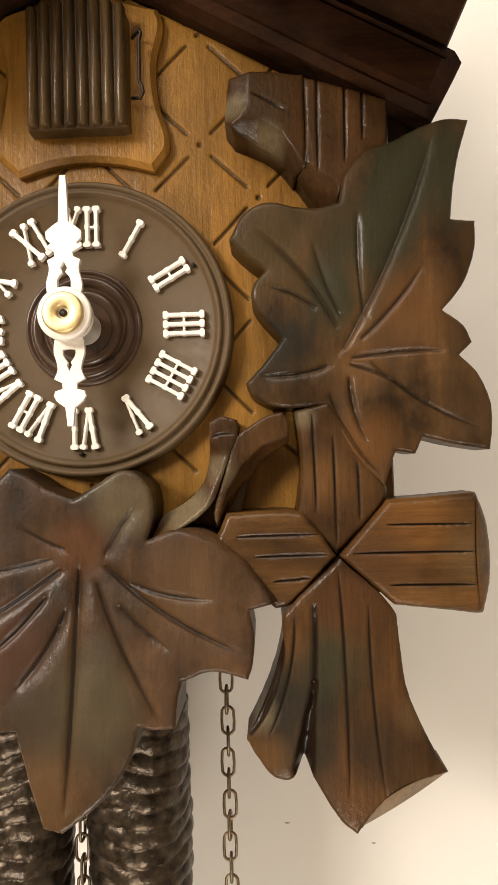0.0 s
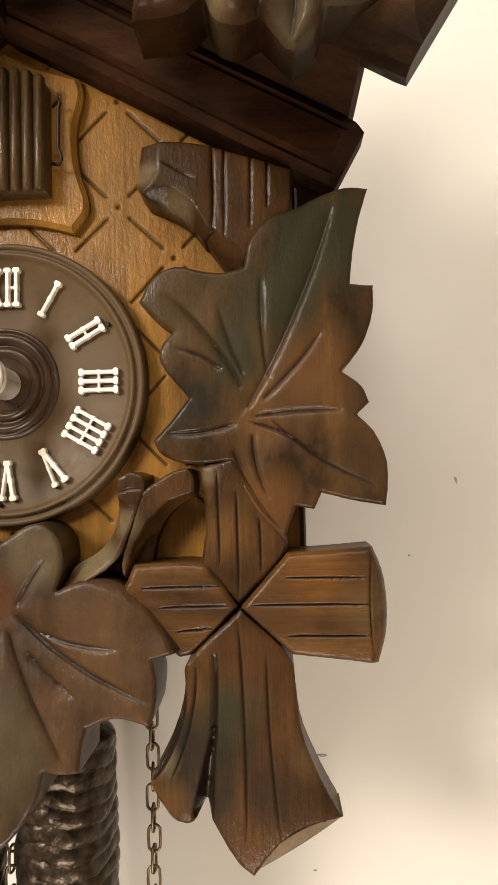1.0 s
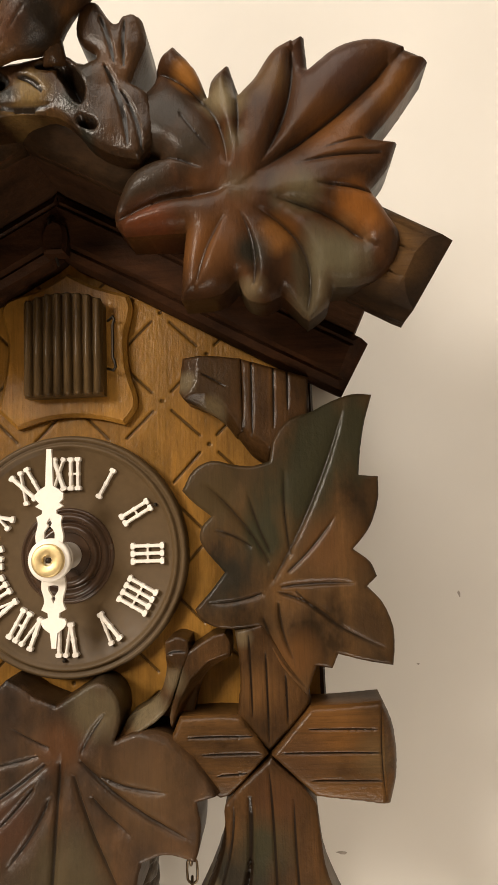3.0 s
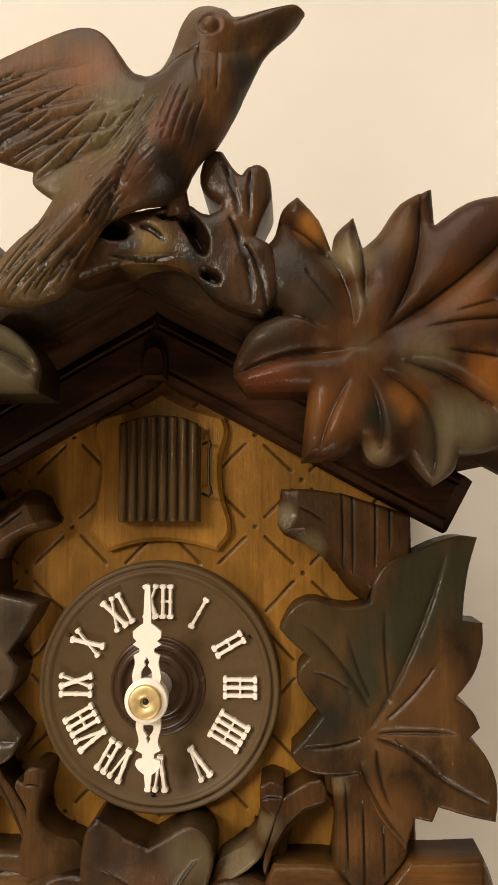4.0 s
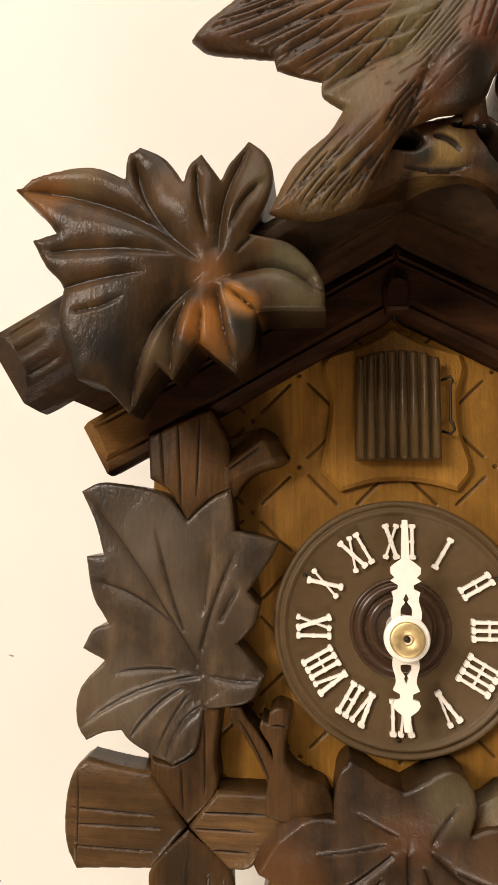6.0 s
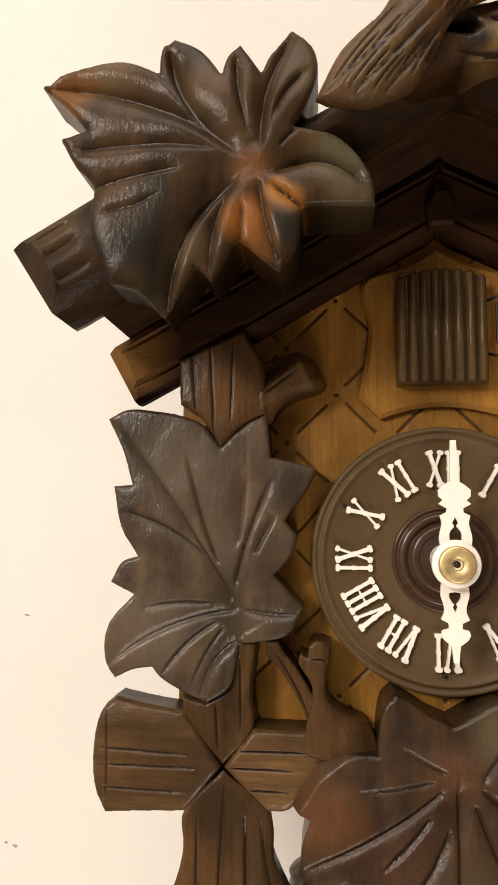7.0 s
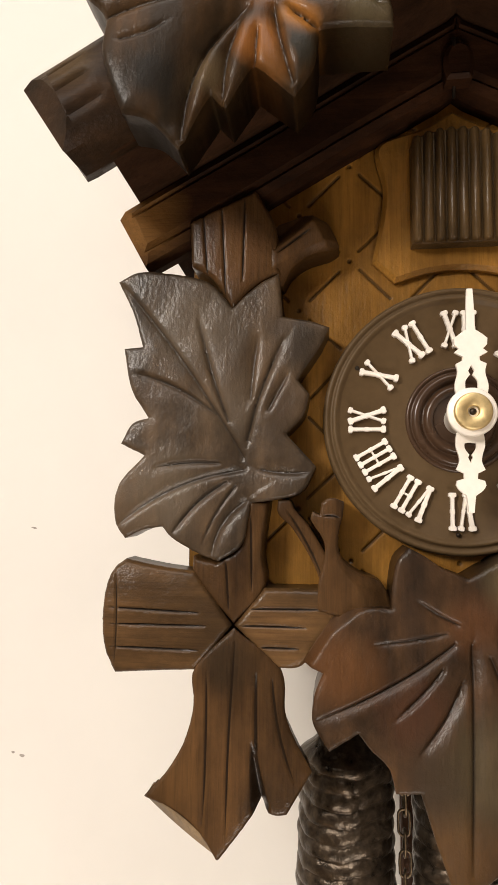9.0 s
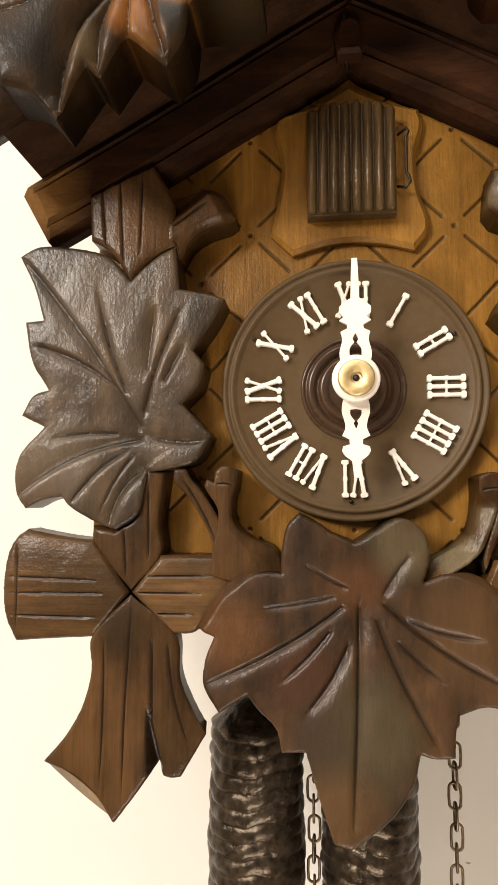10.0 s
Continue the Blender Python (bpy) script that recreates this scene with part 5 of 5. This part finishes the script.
# long feathers lying over one another: from the shoulder to the wing's edge, and down the tail
PLUMES = [((-44.0, 151.6), (-7.0, 160.5), 0.08, 6.0, 1.3, 1.5), ((-47.0, 147.2), (-6.0, 154.0), 0.08, 6.0, 1.4, 1.5), ((-38.0, 143.6), (-4.0, 150.0), 0.08, 6.0, 1.4, 1.5), ((-31.6, 138.4), (0.0, 148.0), 0.10, 6.0, 1.5, 1.5),
          ((-26.0, 136.0), (2.0, 143.0), 0.10, 5.0, 1.3, 1.5), ((-20.6, 131.2), (4.0, 140.0), 0.10, 5.0, 1.4, 1.5), ((-31.2, 103.4), (-8.0, 123.0), -0.06, 4.0, 1.0, 1.5), ((-25.6, 101.4), (-5.0, 122.0), -0.06, 4.0, 1.0, 1.5),
          ((-19.0, 101.8), (-3.0, 122.0), -0.06, 4.0, 1.0, 1.5), ((-5.0, 119.0), (3.6, 137.0), -0.10, 5.0, 1.6, 0.5)]
leaf_part("carved_bird", relief("carved_bird", BIRD, -48.8, -47.2, round_edge=6.0, height=bird_height, grooves=feathers, creases=PLUMES, rim=0.6, pillow=0.7, pillow_width=1.8, rough=0.12, stained=0.4, fine=0.6, double=True), M_BIRD,
          "carved wooden bird with spread wing, stained brown and black")
part("bird_leg", raw_mesh("bird_leg", *tube([(12.4, -46, 131), (13.6, -45, 127), (13.8, -44, 123)], [3.4, 2.6, 3.0], 10)), M_BRANCH, clock, "carved leg gripping the branch")


# ---- cuckoo's door ----
plate_ring = spline([(0, 88.4), (8, 84), (19.4, 80.2), (20.6, 76), (18.6, 66), (19.2, 56), (21.6, 45.4), (17.6, 39.2), (9, 41.4), (0.6, 42.2), (-8, 41.4), (-16.4, 39.0), (-22.6, 45), (-20.4, 56), (-19.4, 66), (-21.6, 77), (-19.6, 80.4), (-8, 84)], 1.2)
part("door_plaque", extrude("door_plaque", plate_ring, 2.0, FACE + 1, 1.2), M_FACADE, clock, "shaped amber plaque round the bird's door")
door = part("cuckoo_door", extrude("cuckoo_door", [(-12.0, 48.0), (12.4, 48.0), (12.4, 76)] + [(12.2 * math.cos(a), 76 + 4.4 * math.sin(a)) for a in np.linspace(0.15, 3.0, 14)] + [(-12.0, 76)], -2.2, 2.2, 0.5), M_DOOR, clock, "closed ribbed door, grey-brown")
for i in range(8):
    x = -10.6 + 3.08 * i
    top = 76 + 4.2 * math.sqrt(max(0, 1 - (x / 12.4) ** 2))
    v, f = [], []
    for z in (48.2, 49.0, top - 1.0, top - 0.2):
        k = 0.75 if z in (48.2, top - 0.2) else 1.0
        for a in np.linspace(0, math.pi, 9):
            v.append((x + 1.34 * k * math.cos(a), -2.2 - 1.9 * k * math.sin(a), z))
    for r in range(3):
        for c in range(8):
            f.append((r * 9 + c, r * 9 + c + 1, r * 9 + c + 10, r * 9 + c + 9))
    f += [tuple(range(8, -1, -1)), tuple(range(27, 36))]
    part("rib", raw_mesh("rib", v, f), M_DOOR, door)
wire = [(13.0, 0.8, 56.6), (15.2, -0.6, 55.6), (16.2, -1.6, 56.6), (15.8, -1.6, 58.4), (15.2, -1.2, 59.5), (15.3, -1.2, 69.8), (15.9, -1.6, 71.2), (15.4, -1.2, 72.4), (13.2, 0.8, 71.6)]
part("hinge_wire", raw_mesh("hinge_wire", *tube(wire, 0.42, 8)), M_STEEL, door, "bent dark wire hinge")
part("gable_peg", extrude("gable_peg", spline([(-3.4, 90.4), (3.2, 90.4), (3.8, 95.6), (2.6, 99.6), (0, 101.0), (-2.8, 99.6), (-4.2, 95.6)], 0.8), -9.4, -4.0, 1.2), M_BARGE, clock, "small dark wooden peg at the gable's peak")
part("gong_hook", raw_mesh("gong_hook", *tube([(-1.4, -6.6, 103), (-1.5, -9.5, 101), (-1.2, -8.0, 94), (-0.6, -3, 88.4)], 0.45, 8)), M_STEEL, clock, "thin wire hanging from the gable's peak")

# ---- dial, numerals and hands ----
dial_profile = [(0, 1.6), (6.4, 1.6), (6.8, 0.9), (7.5, 0.0), (8.2, -0.4), (8.9, -0.1), (9.4, 0.7), (9.8, 1.1), (10.2, 0.7), (10.8, -0.5), (11.5, -0.9), (12.2, -0.6), (12.6, 0.2), (12.9, 0.6), (13.2, 0.2), (13.6, -0.1), (14.0, 0.0), (14.3, 0.7),
                (31.6, 0.7), (32.2, 0.2), (32.8, -0.5), (33.4, -0.6), (33.8, 0.1), (34.2, 0.6), (34.6, 0.3), (35.0, -0.1), (35.6, -0.1), (36.1, 0.6), (36.3, 1.8), (36.3, 5.2)]
dial = part("dial", lathe("dial", dial_profile[17:], 128), M_DIAL, clock, "brown plastic dial with moulded rings")
part("dial_centre", lathe("dial_centre", dial_profile[:18], 128), M_DIAL_C, dial, "dark glossy ringed middle of the dial")
for a in (30, 150, 270, 62, 182, 298):
    x, z = 30.6 * math.sin(radians(a)), 30.6 * math.cos(radians(a))
    if a in (62, 182, 298):
        part("dial_pin", lathe("dial_pin", [(0, -0.3), (0.5, -0.2), (0.6, 0.9)], 12, at=(x, 0, z)), M_STEEL, dial)


def bone(a, b, w, knob, y):
    """A numeral's stroke from a to b, with small serifs at its ends and a bead at its middle."""
    a, b = np.array(a, float), np.array(b, float)
    d = (b - a) / np.linalg.norm(b - a)
    n = np.array((-d[1], d[0]))
    length = np.linalg.norm(b - a)
    half = [(0.0, knob * 0.7), (0.25, knob), (0.95, knob), (1.35, w), (length / 2 - 0.8, w * 0.92), (length / 2 - 0.3, w * 1.18), (length / 2 + 0.3, w * 1.18), (length / 2 + 0.8, w * 0.92),
            (length - 1.35, w), (length - 0.95, knob), (length - 0.25, knob), (length, knob * 0.7)]
    ring = [a + d * s + n * r for s, r in half] + [a + d * s - n * r for s, r in reversed(half)]
    ring = np.array(ring)[::-1]
    c = ring.mean(0)
    inner = np.array([p - (0.16 * np.sign((p - a) @ n)) * n for p in ring])
    m = len(ring)
    verts = [(x, y, z) for x, z in inner] + [(x, y + 0.22, z) for x, z in ring] + [(x, 0.9, z) for x, z in ring]
    k = len(half)
    faces = [(i, i + 1, m - 2 - i, m - 1 - i) for i in range(k - 1)]
    for i in range(m):
        j = (i + 1) % m
        faces += [(i, m + i, m + j, j), (m + i, 2 * m + i, 2 * m + j, m + j)]
    return verts, faces


def numeral(text, hour):
    """A raised numeral standing on a circle round the dial, its foot towards the middle."""
    widths = {"I": 2.25, "V": 5.0, "X": 5.2}
    total = sum(widths[c] for c in text)
    x = -total / 2
    pieces = []
    lo, hi = -5.0, 5.0
    for i, c in enumerate(text):
        w = widths[c]
        y = -0.75 - 0.02 * i
        if c == "I":
            pieces.append(bone((x + w / 2, lo), (x + w / 2, hi), 0.50, 0.98, y))
        elif c == "V":
            pieces.append(bone((x + 1.0, hi), (x + w / 2 + 0.1, lo), 0.60, 1.0, y))
            pieces.append(bone((x + w - 0.9, hi), (x + w / 2 + 0.1, lo), 0.36, 0.82, y - 0.04))
        else:
            pieces.append(bone((x + 0.9, hi), (x + w - 0.9, lo), 0.60, 1.0, y))
            pieces.append(bone((x + w - 0.9, hi), (x + 0.9, lo), 0.36, 0.82, y - 0.04))
        x += w
    strokes_i = [-total / 2 + sum(widths[c] for c in text[:i]) + 1.1 for i, c in enumerate(text) if c == "I"]
    if len(strokes_i) > 1:
        a, b = strokes_i[0] - 0.6, strokes_i[-1] + 0.6
        ring = [(a, -0.26), (b, -0.26), (b, 0.26), (a, 0.26)]
        bar = [(p, -0.3, q) for p, q in ring] + [(p, 0.9, q) for p, q in ring]
        pieces.append((bar, [(0, 1, 2, 3)] + [(i, 4 + i, 4 + (i + 1) % 4, (i + 1) % 4) for i in range(4)]))
    verts, faces = join(*pieces)
    a = -radians(30 * hour)
    c, s = math.cos(a), math.sin(a)
    placed = [((vx) * c - (vz + 24.5) * s, vy, vx * s + (vz + 24.5) * c) for vx, vy, vz in verts]
    me = raw_mesh("numeral", placed, faces, False)
    ob = part("numeral", me, M_WHITE, dial, "raised ivory numeral " + text)
    return ob


for hour, text in enumerate(("I", "II", "III", "IIII", "V", "VI", "VII", "VIII", "IX", "X", "XI", "XII"), 1):
    numeral(text, hour)


def hand(name, half, holes, y, flip, turn=0.0):
    """A pierced plastic hand: half its outline as (width, length), mirrored; holes of the same kind."""
    def whole(h):
        return spline([(w, l) for w, l in h] + [(-w, l) for w, l in reversed(h) if w > 0.01], 0.4, corner=40)
    outer = whole(half)
    rings = [outer] + [whole(h) for h in holes]
    pts, edges = [], []
    for r in rings:
        m = len(pts)
        pts += [Vector(v) for v in r]
        edges += [(m + i, m + (i + 1) % len(r)) for i in range(len(r))]
    got = delaunay_2d_cdt(pts, edges, [], 1, 1e-6)
    flat = np.array([tuple(v) for v in got[0]])
    tris = []
    for f in got[2]:
        mid = flat[list(f)].mean(0)[None]
        if not any(inside(mid, r)[0] for r in rings[1:]):
            a, b, c = (flat[i] for i in f)
            ccw = (b - a)[0] * (c - a)[1] - (b - a)[1] * (c - a)[0] > 0
            tris.append(tuple(f) if ccw else tuple(f)[::-1])
    sgn = -1 if flip else 1
    ca, sa = math.cos(radians(turn)), math.sin(radians(turn))
    place = lambda p, d: (sgn * (p[0] * ca - p[1] * sa), d, sgn * (p[0] * sa + p[1] * ca))
    m = len(flat)
    verts = [place(p, y) for p in flat] + [place(p, y + 1.1) for p in flat]
    faces = list(tris) + [tuple(m + i for i in t[::-1]) for t in tris]
    seen = {(a, b) for t in tris for a, b in zip(t, t[1:] + t[:1])}
    faces += [(b, a, a + m, b + m) for a, b in seen if (b, a) not in seen]
    me = raw_mesh(name, verts, faces, False)
    ob = part(name, me, M_WHITE, clock, "pierced ivory plastic clock hand")
    bev = ob.modifiers.new("eased edges", "BEVEL")
    bev.width, bev.segments, bev.limit_method, bev.angle_limit = 0.18 * MM, 1, "ANGLE", radians(50)
    return ob


MINUTE = [(0.7, 31.0), (0.9, 27), (1.1, 20.6), (2.6, 19.6), (4.0, 18.4), (3.9, 16.8), (2.9, 15.8), (4.0, 14.9), (2.0, 13.8), (2.1, 12.8), (3.7, 12.0), (3.3, 10.0), (4.0, 6.4), (3.4, 3.0), (0.0, 2.4)]
minute = hand("minute_hand", MINUTE, [[(0.05, 11.6), (0.75, 10.2), (0.3, 9.3), (1.4, 7.8), (1.5, 5.8), (0.0, 5.5)]], -14.0, False)
HOUR = [(0.65, 24.6), (0.9, 22), (1.1, 20.4), (2.9, 19.0), (3.6, 17.8), (3.3, 16.7), (1.6, 16.2), (1.7, 14.9), (3.5, 14.0), (2.7, 12.0), (2.9, 10.2), (3.5, 8.0), (3.3, 5.4), (2.6, 3.4), (0.0, 3.0)]
hourh = hand("hour_hand", HOUR, [[(0.05, 12.2), (0.6, 10.9), (0.3, 10.3), (1.4, 8.6), (1.4, 7.4), (0.0, 7.2)]], -11.2, True)
hub = part("hand_hub", lathe("hand_hub", [(0, -14.6), (5.6, -14.6), (6.0, -14.2), (6.0, -13.0), (5.2, -12.6), (5.4, -11.6), (5.6, -11.0), (5.4, -9.6), (4.4, -9.2), (4.0, 1.5)], 64), M_WHITE, clock, "ivory plastic hub of the hands")
part("hand_nut", lathe("hand_nut", [(0, -13.6), (1.3, -13.6), (1.4, -15.7), (1.6, -15.9), (4.1, -15.95), (4.4, -15.8), (4.6, -15.4), (4.6, -14.4)], 64), M_BRASS, clock, "round brass nut")
part("arbor", lathe("arbor", [(0, -15.2), (0.8, -15.0), (1.0, -13.0)], 24), M_STEEL, clock, "dark steel arbor end")


# ---- pendulum, chains and weights hanging below ----
rod = new("pendulum")
rod.location = (0, 0, BASE)
tagged(rod, "dark wooden pendulum rod hanging below the clock case", "pendulum")
v, f = [], []
for i, s in enumerate(np.linspace(0, 1, 14)):
    z = -60 - 170 * s
    x = -3.0 + 0.01 * (-113 - z)
    for dx, dy in ((-5, -1.2), (-4.4, -1.9), (4.4, -1.9), (5, -1.2), (5, 1.6), (-5, 1.6)):
        v.append((x + 1.1 * dx, 82 + dy, z))
for i in range(13):
    for k in range(6):
        m = (k + 1) % 6
        f.append((i * 6 + k, (i + 1) * 6 + k, (i + 1) * 6 + m, i * 6 + m)[::-1])
f += [tuple(range(6)), tuple(range(13 * 6 + 5, 13 * 6 - 1, -1))]
part("rod", raw_mesh("rod", v, f, False), M_ROD, rod)
for x, z, r in ((-1.8, -238, 17),):
    part("bob", relief("bob", [(x + r * math.cos(a) * (1 + 0.12 * math.sin(3 * a)), z + 1.1 * r * math.sin(a)) for a in np.linspace(0, 2 * math.pi, 17)[:-1]], 79, 85, pillow=0.8), M_ROD, rod, "carved wooden pendulum bob")

LINK = []
for i in range(16):
    a = 2 * math.pi * i / 16
    LINK.append((1.75 * math.cos(a), 0.0, 1.75 * math.sin(a) + (2.1 if math.sin(a) > 1e-6 else (-2.1 if math.sin(a) < -1e-6 else 0))))
link_a = raw_mesh("link", *tube(LINK, 0.44, 7, True))
link_b = raw_mesh("link", *tube([(y, x, z) for x, y, z in LINK], 0.44, 7, True))
for me in (link_a, link_b):
    me.materials.append(M_CHAIN)


def chain(free_x, weight_x, weight_top, y, bottom):
    """A pull chain: the free run, and the short run that carries the weight."""
    top = new("chain")
    top.location = (0, 0, BASE)
    tagged(top, "thin aged brass link chain hanging from the clock", "chain", "clock chains")
    for x, end in ((free_x, bottom), (weight_x, weight_top)):
        z, i = -60.0, 0
        while z > end:
            ob = new("link", link_a if i % 2 == 0 else link_b)
            ob.parent = top
            ob.matrix_basis = Matrix.Translation(Vector((x + 0.15 * math.sin(i * 1.7), y, z)) * MM) @ Matrix.Rotation(0.12 * math.sin(i * 2.3), 4, "Z")
            z -= 5.85
            i += 1
    return top


chain(30.0, 4.6, -85.0, 32, -215)
chain(-12.2, -29.8, -84.0, 32, -215)


def pine_cone(x, y, top, radius, seed):
    """A cast pine-cone weight, overlapping scales in rows, with its hook."""
    thing = new("pine_cone_weight")
    thing.location = (0, 0, BASE)
    tagged(thing, "bronzed cast-iron pine cone weight hanging on a chain", "clock weight", "clock weights")
    r = np.random.default_rng(seed)
    rows, seg, length = 260, 160, 128.0
    s = np.linspace(0, 1, rows)
    prof = radius * np.clip(np.sqrt(np.clip(s * 16, 0, 1)) * (1.0 + 0.06 * np.sin(s * 5)) * np.sqrt(np.clip((1.02 - s) * 2.2, 0, 1)), 0.05, None)
    ang = np.linspace(0, 2 * math.pi, seg, endpoint=False)
    S, A = np.meshgrid(s, ang, indexing="ij")
    pitch = 4.7 / length
    phase = S / pitch + 0.22 * np.sin(A * 3 + seed + S * 8) + 0.08 * np.sin(A * 7 + 2 * seed + S * 17)
    row = np.floor(phase)
    u = phase - row
    roll = np.sqrt(np.clip(1 - (1.7 * u - 0.95) ** 2, 0, 1))
    bump = 1.4 * roll + 0.22 * np.sin(A * 6 + row * 2.3) * roll + 0.22 * np.sin(A * 4 + S * 21) + 0.10 * np.sin(A * 17 + row * 3.1 + S * 40) * roll
    bump *= np.clip(S * 14, 0, 1)
    R = prof[:, None] - 1.0 + bump
    verts = np.stack([x + R * np.cos(A), y + R * np.sin(A), top - length * S], -1).reshape(-1, 3)
    faces = [(i * seg + k, i * seg + (k + 1) % seg, (i + 1) * seg + (k + 1) % seg, (i + 1) * seg + k)[::-1] for i in range(rows - 1) for k in range(seg)]
    faces += [tuple(range(seg)), tuple(range(rows * seg - 1, (rows - 1) * seg - 1, -1))]
    part("cone", raw_mesh("cone", list(verts), faces), M_CONE, thing)
    hook = [(x, y, top - 2), (x, y, top + 1.5), (x + 1.6, y, top + 3.4), (x + 1.2, y, top + 5.8), (x - 0.6, y, top + 6.4), (x - 1.8, y, top + 5.0)]
    part("hook", raw_mesh("hook", *tube(hook, 0.7, 8)), M_CHAIN, thing)
    return thing


pine_cone(-29.8, 32, -91.0, 13.6, 3)
pine_cone(4.6, 32, -92.0, 13.4, 5)
